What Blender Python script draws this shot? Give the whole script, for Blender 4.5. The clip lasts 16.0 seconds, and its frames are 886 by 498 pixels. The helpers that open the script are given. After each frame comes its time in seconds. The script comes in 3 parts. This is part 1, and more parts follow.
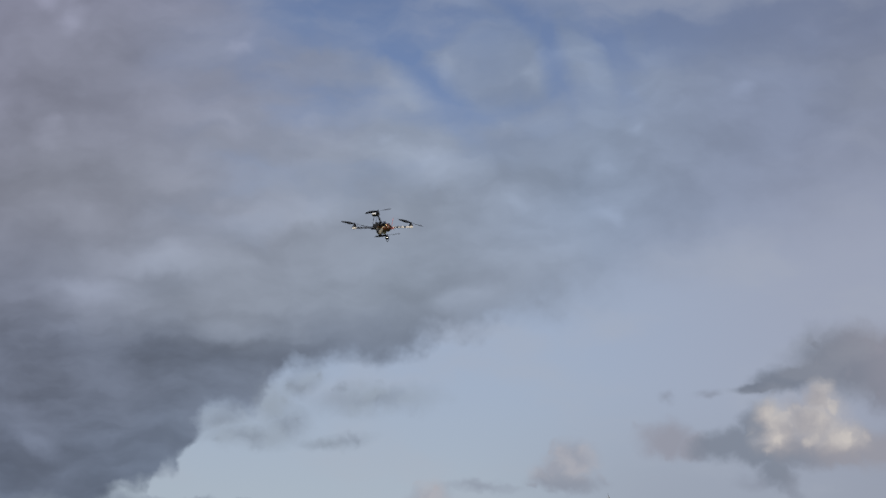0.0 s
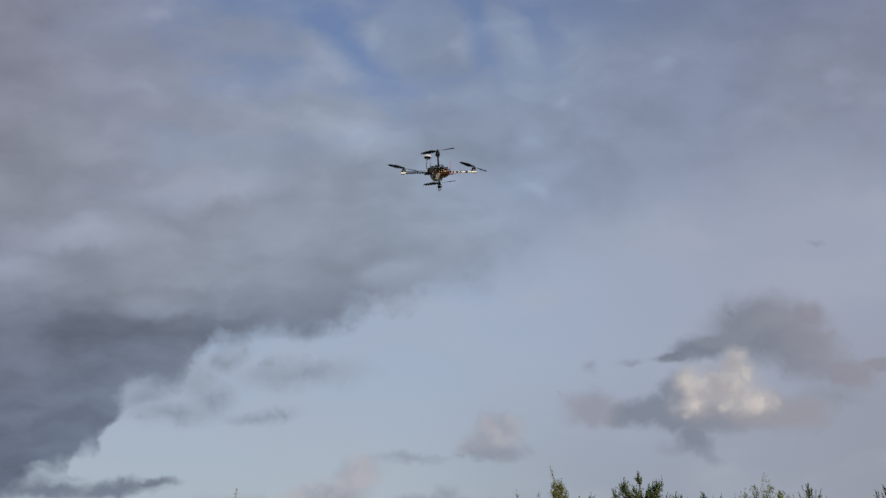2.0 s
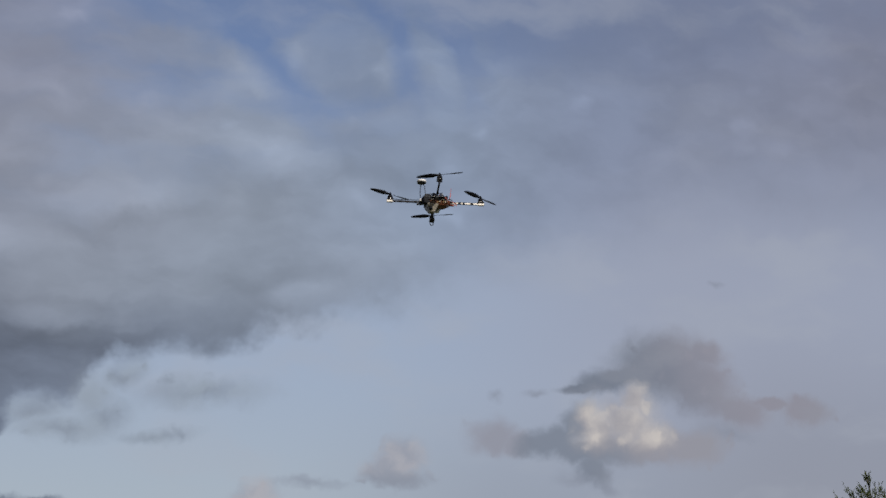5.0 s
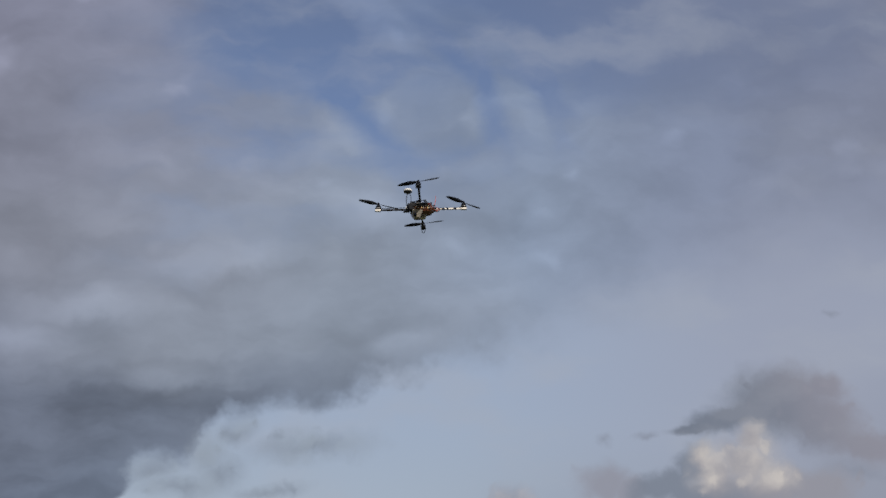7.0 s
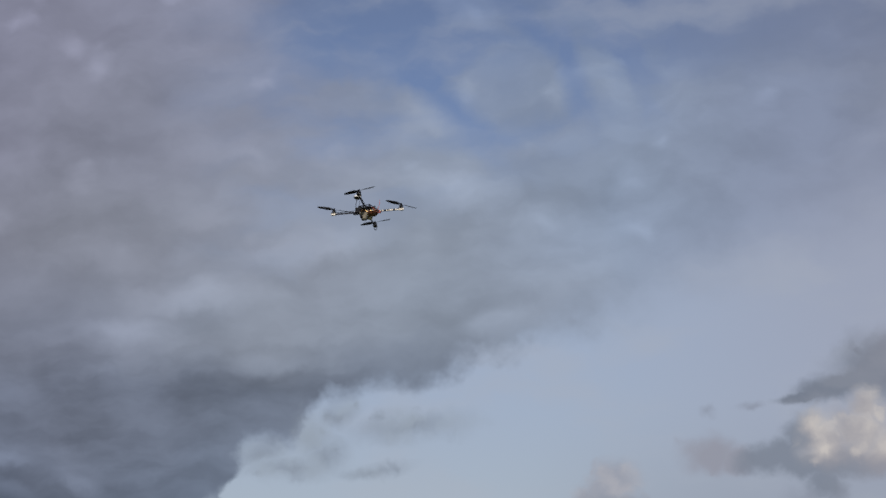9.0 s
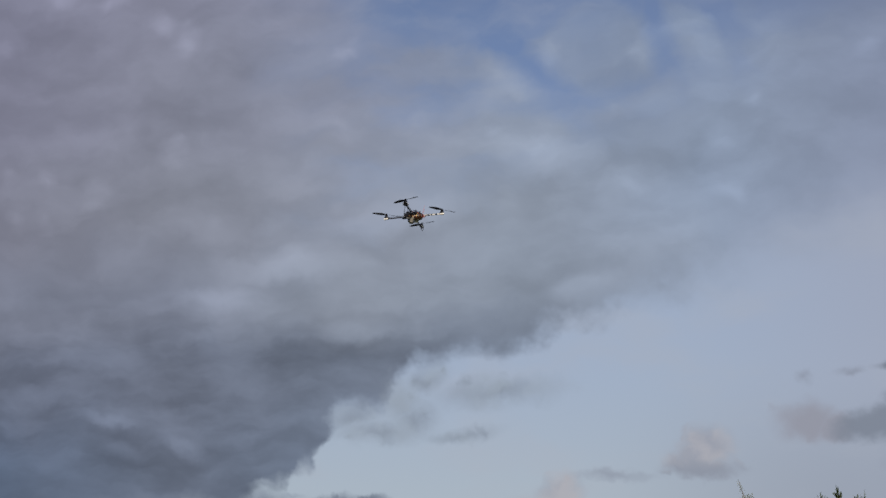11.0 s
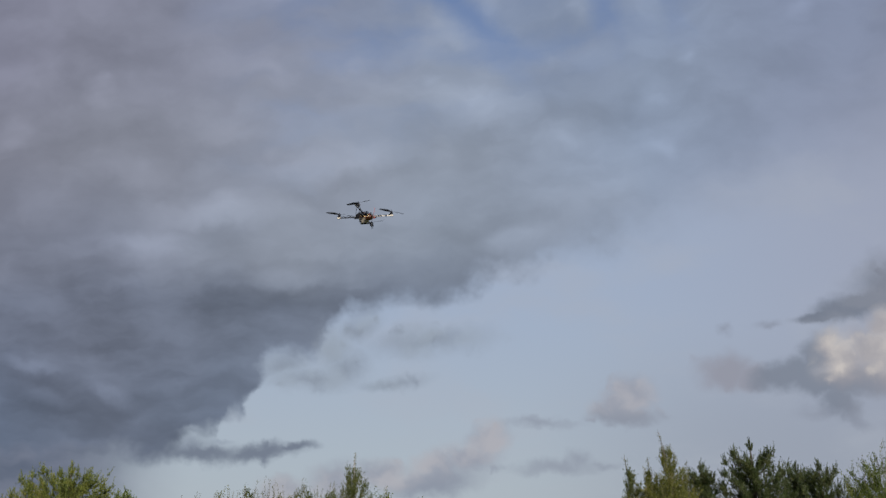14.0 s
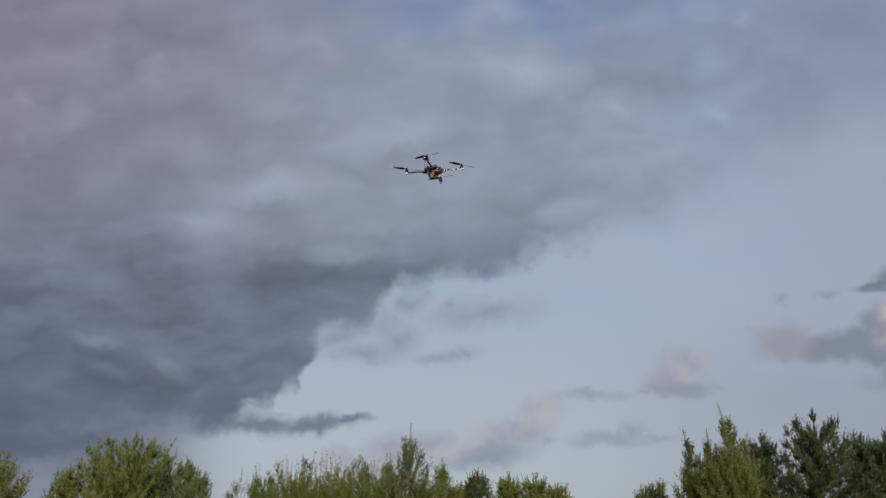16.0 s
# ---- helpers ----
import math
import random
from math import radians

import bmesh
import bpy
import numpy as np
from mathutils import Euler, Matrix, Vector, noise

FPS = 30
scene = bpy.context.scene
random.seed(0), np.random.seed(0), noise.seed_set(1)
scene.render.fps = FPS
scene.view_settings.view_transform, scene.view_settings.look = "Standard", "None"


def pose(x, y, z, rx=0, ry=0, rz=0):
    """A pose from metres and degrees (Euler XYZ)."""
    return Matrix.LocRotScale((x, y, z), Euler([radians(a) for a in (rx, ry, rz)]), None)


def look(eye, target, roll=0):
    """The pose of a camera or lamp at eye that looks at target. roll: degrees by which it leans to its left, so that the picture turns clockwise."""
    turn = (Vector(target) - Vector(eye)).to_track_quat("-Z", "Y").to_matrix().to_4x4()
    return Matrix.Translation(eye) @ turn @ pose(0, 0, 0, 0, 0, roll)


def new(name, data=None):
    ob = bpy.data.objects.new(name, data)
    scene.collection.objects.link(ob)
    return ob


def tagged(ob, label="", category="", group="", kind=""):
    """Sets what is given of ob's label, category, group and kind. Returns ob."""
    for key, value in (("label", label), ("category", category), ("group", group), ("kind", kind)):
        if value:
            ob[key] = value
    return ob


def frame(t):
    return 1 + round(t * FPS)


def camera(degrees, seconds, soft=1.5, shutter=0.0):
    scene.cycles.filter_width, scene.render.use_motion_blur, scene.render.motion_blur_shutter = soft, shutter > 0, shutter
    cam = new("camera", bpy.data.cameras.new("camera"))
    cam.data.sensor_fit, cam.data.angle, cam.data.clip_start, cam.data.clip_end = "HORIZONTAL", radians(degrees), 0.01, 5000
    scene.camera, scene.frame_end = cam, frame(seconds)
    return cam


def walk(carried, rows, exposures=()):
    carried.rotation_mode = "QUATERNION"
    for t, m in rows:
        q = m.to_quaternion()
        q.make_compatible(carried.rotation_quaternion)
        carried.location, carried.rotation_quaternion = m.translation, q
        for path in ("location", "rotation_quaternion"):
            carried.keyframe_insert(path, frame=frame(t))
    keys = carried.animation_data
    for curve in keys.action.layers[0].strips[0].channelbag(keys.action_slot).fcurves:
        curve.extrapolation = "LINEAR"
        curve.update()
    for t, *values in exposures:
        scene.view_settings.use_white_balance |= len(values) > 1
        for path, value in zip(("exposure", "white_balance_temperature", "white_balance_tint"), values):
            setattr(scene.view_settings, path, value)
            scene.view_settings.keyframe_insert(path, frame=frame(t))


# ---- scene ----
cam = camera(55.3, 16.0, soft=1.6)

# seconds, eye (x, y, z), heading to the right of north, pitch, roll
PATH = [
    (0.0, 0.041, -0.905, 1.239, 7.29, 24.36, 1.19),
    (0.5, 0.034, -0.701, 1.312, 7.09, 23.95, 0.88),
    (1.0, -0.232, -0.218, 1.415, 7.83, 23.65, 0.32),
    (1.5, -0.553, 0.221, 1.510, 9.95, 23.07, -0.54),
    (2.0, -0.794, 0.548, 1.636, 12.63, 22.56, -1.13),
    (2.5, -0.891, 0.926, 1.882, 15.31, 23.33, -0.85),
    (3.0, -0.956, 1.200, 2.121, 17.09, 23.95, -0.40),
    (3.5, -1.013, 1.403, 2.337, 18.19, 23.67, -0.13),
    (5.8, -0.813, 1.941, 2.277, 19.26, 25.55, -0.98),
    (6.0, -0.752, 1.936, 2.256, 18.62, 26.16, -1.01),
    (6.5, -0.555, 1.815, 2.146, 15.00, 27.02, -0.70),
    (7.0, -0.402, 1.557, 1.972, 11.88, 27.34, -0.88),
    (7.5, -0.276, 1.249, 1.755, 9.99, 27.33, -1.07),
    (8.0, -0.125, 0.990, 1.603, 8.55, 26.93, -1.33),
    (8.5, 0.146, 0.695, 1.541, 7.11, 26.67, -1.31),
    (9.0, 0.426, 0.366, 1.520, 5.07, 25.98, -0.78),
    (9.5, 0.664, -0.075, 1.469, 1.86, 25.48, -0.19),
    (10.0, 0.764, -0.372, 1.423, -0.47, 24.96, 0.19),
    (10.2, 0.773, -0.475, 1.385, -0.99, 24.70, 0.35),
    (12.3, 0.440, -1.198, 1.153, -0.91, 22.22, 1.58),
    (12.5, 0.319, -1.278, 1.140, -0.88, 22.00, 1.72),
    (13.0, 0.249, -1.351, 1.195, 0.72, 21.45, 1.41),
    (13.5, 0.152, -1.419, 1.241, 3.31, 20.89, 0.47),
    (14.0, 0.629, -1.529, 1.440, 3.59, 20.34, 0.28),
    (14.5, 0.850, -1.557, 1.573, 0.88, 19.69, 0.85),
    (15.0, 0.803, -1.429, 1.467, 0.04, 19.11, 0.75),
    (15.5, 0.583, -1.247, 1.418, -0.34, 18.64, 0.72),
    (16.0, 0.447, -1.093, 1.428, 0.00, 18.50, 0.67),
]


def heading(yaw, pitch):
    y, p = radians(yaw), radians(pitch)
    return Vector((math.sin(y) * math.cos(p), math.cos(y) * math.cos(p), math.sin(p)))


walk(cam, [(t, look(Vector((x, y, z)), Vector((x, y, z)) + heading(a, p), r))
           for t, x, y, z, a, p, r in PATH], exposures=[(0.0, 0.0), (3.5, 0.0), (6.0, -0.07), (8.0, -0.03), (9.5, 0.0), (16.0, 0.0)])

# ---- light: low evening sun from behind, broken cloud ----
SUN_AZ, SUN_EL = 168.0, 23.0

sun = new("sun", bpy.data.lights.new("sun", "SUN"))
sun.data.energy, sun.data.angle, sun.data.color = 4.2, radians(0.6), (1.0, 0.90, 0.76)
sun.matrix_world = look(heading(SUN_AZ, SUN_EL) * 30, (0, 0, 0))

world = bpy.data.worlds.new("evening_sky")
scene.world = world
world.use_nodes = True
WT = world.node_tree
WT.nodes.clear()


def srgb(r, g, b):
    def lin(c):
        c /= 255.0
        return c / 12.92 if c <= 0.04045 else ((c + 0.055) / 1.055) ** 2.4
    return (lin(r), lin(g), lin(b), 1.0)


class Graph:
    """Short hand for building a node tree."""

    def __init__(self, tree):
        self.tree = tree

    def node(self, kind, **settings):
        n = self.tree.nodes.new(kind)
        for key, value in settings.items():
            setattr(n, key, value)
        return n

    def put(self, socket, value):
        if isinstance(value, bpy.types.NodeSocket):
            self.tree.links.new(value, socket)
        elif value is not None:
            socket.default_value = value

    def math(self, op, a, b=None, c=None):
        n = self.node("ShaderNodeMath", operation=op)
        for s, v in zip(n.inputs, (a, b, c)):
            self.put(s, v)
        return n.outputs[0]

    def vec(self, op, a, b=None):
        n = self.node("ShaderNodeVectorMath", operation=op)
        self.put(n.inputs[0], a)
        self.put(n.inputs[1], b)
        return n.outputs["Value"] if op in ("LENGTH", "DOT_PRODUCT") else n.outputs["Vector"]

    def scaled(self, a, k):
        n = self.node("ShaderNodeVectorMath", operation="SCALE")
        self.put(n.inputs[0], a)
        self.put(n.inputs["Scale"], k)
        return n.outputs["Vector"]

    def noise(self, vec, scale, detail=4.0, rough=0.5, out="Fac", distortion=0.0):
        n = self.node("ShaderNodeTexNoise")
        self.put(n.inputs["Vector"], vec)
        self.put(n.inputs["Scale"], scale)
        self.put(n.inputs["Detail"], detail)
        self.put(n.inputs["Roughness"], rough)
        self.put(n.inputs["Distortion"], distortion)
        return n.outputs[out]

    def smooth(self, x, lo, hi, a=0.0, b=1.0):
        n = self.node("ShaderNodeMapRange", interpolation_type="SMOOTHSTEP", clamp=False)
        for s, v in zip(n.inputs, (x, lo, hi, a, b)):
            self.put(s, v)
        return n.outputs[0]

    def joined(self, a, b):
        n = self.node("ShaderNodeCombineXYZ")
        self.put(n.inputs[0], a)
        self.put(n.inputs[1], b)
        return n.outputs[0]

    def span(self, x, lo, hi):
        n = self.node("ShaderNodeMapRange", interpolation_type="LINEAR", clamp=False)
        for s, v in zip(n.inputs, (x, lo, hi, 0.0, 1.0)):
            self.put(s, v)
        return n.outputs[0]

    def mix(self, fac, a, b):
        n = self.node("ShaderNodeMix", data_type="RGBA")
        self.put(n.inputs["Factor"], fac)
        self.put(n.inputs[6], a)
        self.put(n.inputs[7], b)
        return n.outputs[2]

    def mapped(self, vec, loc=(0, 0, 0), rot=(0, 0, 0), scale=(1, 1, 1), kind="POINT"):
        n = self.node("ShaderNodeMapping", vector_type=kind)
        self.put(n.inputs["Vector"], vec)
        self.put(n.inputs["Location"], loc)
        self.put(n.inputs["Rotation"], rot)
        self.put(n.inputs["Scale"], scale)
        return n.outputs[0]

    def lump(self, p, u, v, a, b, turn):
        """1 at the centre of an ellipse, 0 on its rim, negative outside."""
        c, s = math.cos(radians(turn)), math.sin(radians(turn))
        across = self.math("SUBTRACT", self.vec("DOT_PRODUCT", p, (c / a, s / a, 0)), (c * u + s * v) / a)
        along = self.math("SUBTRACT", self.vec("DOT_PRODUCT", p, (-s / b, c / b, 0)), (c * v - s * u) / b)
        square = self.math("MULTIPLY_ADD", along, along, self.math("MULTIPLY", across, across))
        return self.math("SUBTRACT", 1.0, self.math("SQRT", square))

    def lumps(self, p, rows, blend=0.25):
        field = self.lump(p, *rows[0])
        for row in rows[1:]:
            field = self.math("SMOOTH_MAX", field, self.lump(p, *row), blend)
        return field


# clouds as soft ellipses on the plane of the sky: across, up, half axes, turn
DOME = [
    (0.706, -0.124, 0.108, 0.062, 4), (0.602, -0.153, 0.078, 0.028, 14), (0.780, -0.160, 0.086, 0.054, -28),
    (0.858, -0.203, 0.064, 0.030, -8), (1.000, -0.200, 0.054, 0.028, -5), (0.538, -0.176, 0.046, 0.013, 8),
    (0.925, -0.190, 0.050, 0.014, -4), (0.785, -0.100, 0.040, 0.030, -20),
]
CORE = [
    (0.632, -0.236, 0.064, 0.044, 0), (0.646, -0.194, 0.026, 0.030, 0), (0.584, -0.252, 0.046, 0.040, 0),
    (0.681, -0.258, 0.050, 0.034, -8), (0.560, -0.228, 0.026, 0.024, 0),
]
BASE = [
    (0.560, -0.290, 0.096, 0.026, -6), (0.490, -0.272, 0.062, 0.028, 8), (0.616, -0.286, 0.110, 0.028, 2),
    (0.752, -0.279, 0.084, 0.034, 6), (0.575, -0.326, 0.036, 0.026, -30), (0.540, -0.240, 0.040, 0.030, 30),
]
LILAC = [(0.383, -0.268, 0.046, 0.032, 0), (0.425, -0.276, 0.036, 0.022, 0)]
FAINT = [
    (0.545, -0.338, 0.044, 0.015, -4), (0.606, -0.358, 0.026, 0.010, -35), (0.830, -0.246, 0.060, 0.014, -4),
    (0.452, -0.187, 0.020, 0.009, 5), (0.384, -0.197, 0.012, 0.010, 0), (0.800, 0.033, 0.016, 0.006, 10),
]
PUFF = [(0.216, -0.306, 0.046, 0.036, 10), (0.195, -0.326, 0.044, 0.028, 0), (0.205, -0.342, 0.064, 0.018, -2), (0.166, -0.334, 0.028, 0.020, 0)]
LOW = [
    (-0.036, -0.384, 0.042, 0.034, 20), (-0.072, -0.418, 0.060, 0.032, 14), (-0.128, -0.436, 0.056, 0.032, 10),
    (-0.150, -0.460, 0.110, 0.028, 6), (-0.229, -0.448, 0.048, 0.032, 0), (-0.314, -0.462, 0.058, 0.040, 0), (-0.410, -0.476, 0.050, 0.026, 0),
]
STREAKS = [
    (0.056, -0.357, 0.064, 0.010, -1), (0.124, -0.421, 0.024, 0.016, 0), (0.085, -0.432, 0.090, 0.014, 2), (0.168, -0.428, 0.030, 0.008, 0),
]
TONGUE = [(-0.455, -0.405, 0.080, 0.018, 6), (-0.390, -0.394, 0.044, 0.009, 12), (-0.560, -0.408, 0.090, 0.020, 0)]
HOLES = [(-0.589, -0.389, 0.026, 0.014, -10), (-0.573, -0.365, 0.034, 0.010, 0), (-0.520, -0.385, 0.034, 0.007, 4)]
WISPS = [
    (-0.350, -0.271, 0.080, 0.022, 2), (-0.399, -0.248, 0.044, 0.020, 10), (-0.294, -0.254, 0.046, 0.026, 25),
    (-0.210, -0.280, 0.060, 0.012, 4), (-0.313, -0.222, 0.034, 0.040, 20), (-0.262, -0.184, 0.040, 0.024, 20), (-0.138, -0.208, 0.100, 0.024, 4),
]
LIGHTS = [
    (-0.404, -0.086, 0.046, 0.018, 2), (-0.730, -0.290, 0.044, 0.014, -25), (-0.855, -0.297, 0.044, 0.014, -8), (-0.875, -0.243, 0.046, 0.009, -8),
    (-0.618, -0.285, 0.040, 0.014, 10), (-0.280, 0.120, 0.085, 0.024, 8), (0.020, -0.026, 0.050, 0.018, 12), (-0.040, 0.214, 0.075, 0.026, -4),
    (-0.491, 0.037, 0.090, 0.026, 0), (-0.625, -0.020, 0.070, 0.018, 0),
]
LUMPS = [
    (-0.070, 0.338, 0.070, 0.040, -14), (-0.140, 0.318, 0.056, 0.032, 0), (0.240, 0.385, 0.036, 0.090, 10),
    (0.376, 0.400, 0.060, 0.060, 6), (0.150, 0.292, 0.048, 0.028, -12), (-0.520, 0.470, 0.140, 0.050, -20), (-0.230, 0.262, 0.095, 0.034, -10),
]
GAPS = [
    (-0.045, 0.362, 0.120, 0.022, -44), (0.168, 0.420, 0.080, 0.016, -78), (-0.330, 0.495, 0.050, 0.020, -20), (0.096, 0.505, 0.070, 0.018, -44),
    (0.268, 0.460, 0.070, 0.018, -62), (-0.136, 0.530, 0.130, 0.044, -14), (0.610, 0.530, 0.280, 0.070, -6),
    (0.370, 0.530, 0.070, 0.022, -45), (0.310, 0.330, 0.060, 0.014, -70),
]

# the underside of the deck: across, height of its edge
DECK_EDGE = [
    (-1.20, -0.420), (-0.74, -0.410), (-0.626, -0.424), (-0.570, -0.392), (-0.530, -0.384), (-0.512, -0.340), (-0.474, -0.326), (-0.456, -0.276),
    (-0.430, -0.252), (-0.380, -0.240), (-0.330, -0.216), (-0.306, -0.176), (-0.282, -0.154), (-0.190, -0.146), (-0.090, -0.134), (0.010, -0.090),
    (0.110, -0.062), (0.210, -0.035), (0.300, 0.004), (0.400, 0.047), (0.550, 0.110), (0.800, 0.170), (1.20, 0.24),
]
# cloud colours from west to east at six heights
ACROSS = (-1.10, -0.75, -0.40, -0.10, 0.25, 0.60, 1.10)
TINTS = (
    (0.56, ((132, 133, 154), (138, 140, 160), (144, 149, 171), (134, 149, 180), (126, 144, 176), (124, 135, 162), (138, 141, 160))),
    (0.36, ((133, 134, 154), (139, 142, 160), (146, 151, 170), (148, 159, 179), (143, 157, 181), (135, 145, 169), (143, 146, 163))),
    (0.15, ((134, 136, 153), (140, 144, 159), (147, 153, 169), (150, 160, 177), (143, 157, 180), (143, 152, 175), (149, 152, 168))),
    (-0.03, ((120, 125, 142), (122, 128, 145), (139, 147, 162), (138, 148, 164), (146, 157, 176), (151, 159, 178), (151, 153, 169))),
    (-0.15, ((103, 110, 128), (108, 115, 132), (108, 117, 134), (118, 128, 145), (132, 142, 159), (150, 154, 168), (150, 152, 168))),
    (-0.40, ((80, 94, 116), (100, 109, 127), (96, 108, 126), (112, 121, 138), (130, 138, 154), (150, 154, 168), (150, 152, 168))),
)


def build_sky():
    g = Graph(WT)
    way = g.node("ShaderNodeTexCoord").outputs["Generated"]
    ahead = heading(8.0, 22.0)
    right = Vector((math.cos(radians(8.0)), -math.sin(radians(8.0)), 0.0))
    up = right.cross(ahead)
    depth = g.math("MAXIMUM", g.vec("DOT_PRODUCT", way, ahead), 0.2)
    p = g.joined(*(g.math("DIVIDE", g.math("MULTIPLY", g.vec("DOT_PRODUCT", way, axis), 1.5), depth) for axis in (right, up)))

    def axes(q):
        n = g.node("ShaderNodeSeparateXYZ")
        g.put(n.inputs[0], q)
        return n.outputs[0], n.outputs[1]

    def times(a, b):
        return g.math("MULTIPLY", a, b)

    def plus(a, b):
        return g.math("ADD", a, b)

    def signed(x, k=1.0):
        """Noise as a push either way."""
        return g.math("MULTIPLY_ADD", x, 2.0 * k, -k)

    def ramp(x, stops, lo, hi, out="Color"):
        """A colour that runs through stops as x goes from lo to hi."""
        x = g.span(x, lo, hi)
        n = g.node("ShaderNodeValToRGB")
        n.color_ramp.interpolation = "LINEAR"
        els = n.color_ramp.elements
        for k, (at, colour) in enumerate(stops):
            e = els[k] if k < 2 else els.new(1.0)
            e.position, e.color = (at - lo) / (hi - lo), colour
        g.put(n.inputs[0], x)
        return n.outputs[out]

    # the plane pushed about at three scales, for ragged edges
    def push(scale, detail, rough):
        a = g.math("SUBTRACT", g.noise(p, scale, detail, rough), 0.5)
        b = g.math("SUBTRACT", g.noise(g.vec("ADD", p, (9.3, 4.7, 0.0)), scale, detail, rough), 0.5)
        return g.joined(a, b)
    coarse, mid, fine = push(4.5, 2.0, 0.5), push(13.0, 3.0, 0.55), push(38.0, 4.0, 0.6)

    def pushed(a, b, c):
        return g.vec("ADD", p, g.vec("ADD", g.scaled(coarse, a), g.vec("ADD", g.scaled(mid, b), g.scaled(fine, c))))
    small = pushed(0.010, 0.040, 0.022)
    middle = pushed(0.050, 0.040, 0.012)
    large = pushed(0.120, 0.050, 0.008)
    u, v = axes(p)
    ul, vl = axes(large)
    um, vm = axes(pushed(0.030, 0.105, 0.020))

    # heaped texture: rounded cells, pushed about
    def heaps(q, scale):
        n = g.node("ShaderNodeTexVoronoi", feature="SMOOTH_F1")
        g.put(n.inputs["Vector"], q)
        g.put(n.inputs["Scale"], scale)
        g.put(n.inputs["Detail"], 1.5)
        g.put(n.inputs["Roughness"], 0.5)
        g.put(n.inputs["Smoothness"], 0.8)
        return g.smooth(n.outputs["Distance"], 0.62, 0.12)
    heap = heaps(g.mapped(middle, (2.7, 1.1, 0.4), (0, 0, radians(25)), (1.0, 1.45, 1.0)), 7.5)
    crumbs = heaps(g.mapped(small, (0.3, 5.1, 0.7)), 24.0)
    grain = g.noise(small, 17.0, 4.0, 0.5)
    rough = plus(signed(crumbs, 0.45), signed(grain, 0.55))
    mottle = g.noise(g.mapped(large, (0.6, 3.3, 0), (0, 0, radians(-26)), (1.0, 1.6, 1.0)), 3.0, 5.0, 0.5)
    soft = g.noise(g.mapped(middle, (3.1, 1.7, 0), (0, 0, radians(-8)), (1.0, 1.9, 1.0)), 7.0, 5.0, 0.5)
    steep = g.noise(g.mapped(middle, (5.3, 2.9, 0), (0, 0, radians(66)), (0.5, 1.6, 1.0)), 6.0, 4.0, 0.45)
    bands = g.noise(g.mapped(middle, (4.4, 0.6, 0), (0, 0, radians(-3)), (0.85, 2.3, 1.0)), 4.6, 4.0, 0.5)

    # clear air behind the clouds
    nishita = g.node("ShaderNodeTexSky", sky_type="NISHITA", sun_disc=False, sun_elevation=radians(SUN_EL),
                     sun_rotation=radians(SUN_AZ), air_density=1.0, dust_density=1.5)
    g.put(nishita.inputs["Vector"], way)
    air = g.mix(0.10, (0.0, 0.0, 0.0, 1.0), nishita.outputs[0])
    pale = g.mix(g.smooth(v, -0.50, -0.05), srgb(169, 179, 190), srgb(161, 175, 198))
    pale = g.mix(g.smooth(v, -0.05, 0.38), pale, srgb(113, 135, 176))
    pale = g.mix(g.smooth(v, 0.30, 0.68), pale, srgb(102, 119, 155))
    lilac = g.mix(g.smooth(v, 0.05, 0.50), srgb(160, 165, 183), srgb(122, 131, 157))
    pale = g.mix(times(g.smooth(u, 0.05, 0.75), 0.9), pale, lilac)
    low = times(g.smooth(u, -0.05, 0.45), g.smooth(v, -0.15, -0.42))
    pale = g.mix(times(low, 0.8), pale, srgb(148, 154, 170))
    pale = g.mix(times(g.smooth(u, 0.55, 1.0), g.smooth(v, 0.05, -0.36)), pale, srgb(147, 150, 165))
    haze = g.noise(g.mapped(middle, (1.3, 8.1, 0), (0, 0, radians(-14)), (1.0, 2.4, 1.0)), 3.4, 5.0, 0.5)
    pale = g.mix(times(g.smooth(haze, 0.46, 0.70), 0.40), pale, srgb(170, 175, 187))
    sky = g.mix(0.9, air, pale)

    # the violet layer beneath the dark mass
    under = times(g.smooth(ul, -0.56, -0.84), g.smooth(vl, -0.56, -0.44, 0.80, 1.0))
    sky = g.mix(times(under, 0.94), sky, g.mix(g.smooth(bands, 0.34, 0.66), srgb(84, 94, 114), srgb(116, 122, 140)))

    # colour of the cloud by height and quarter
    cloud = None
    above = None
    for height, row in TINTS:
        tint = ramp(ul, [(a, srgb(*c)) for a, c in zip(ACROSS, row)], -1.2, 1.2)
        cloud = tint if cloud is None else g.mix(g.smooth(vl, above, height), cloud, tint)
        above = height
    # light and shade within it
    low_mass = times(g.smooth(vl, 0.06, -0.16), g.smooth(ul, -0.05, -0.35))
    relief = plus(signed(g.smooth(mottle, 0.28, 0.72), 0.10), signed(g.smooth(soft, 0.30, 0.70), 0.07))
    relief = plus(relief, times(signed(heap, 0.13), g.smooth(vl, -0.02, 0.22)))
    relief = plus(relief, times(signed(g.smooth(bands, 0.32, 0.68), 0.24), low_mass))
    relief = plus(relief, times(g.smooth(g.lumps(middle, LIGHTS, 0.15), -0.9, 0.8), 0.26))
    lumps = g.smooth(plus(g.lumps(middle, LUMPS, 0.2), signed(heap, 0.35)), -0.7, 0.9)
    relief = plus(relief, times(lumps, 0.10))
    relief = plus(relief, 1.0)
    shaded = g.node("ShaderNodeHueSaturation")
    g.put(shaded.inputs["Color"], cloud)
    g.put(shaded.inputs["Value"], relief)
    cloud = shaded.outputs[0]

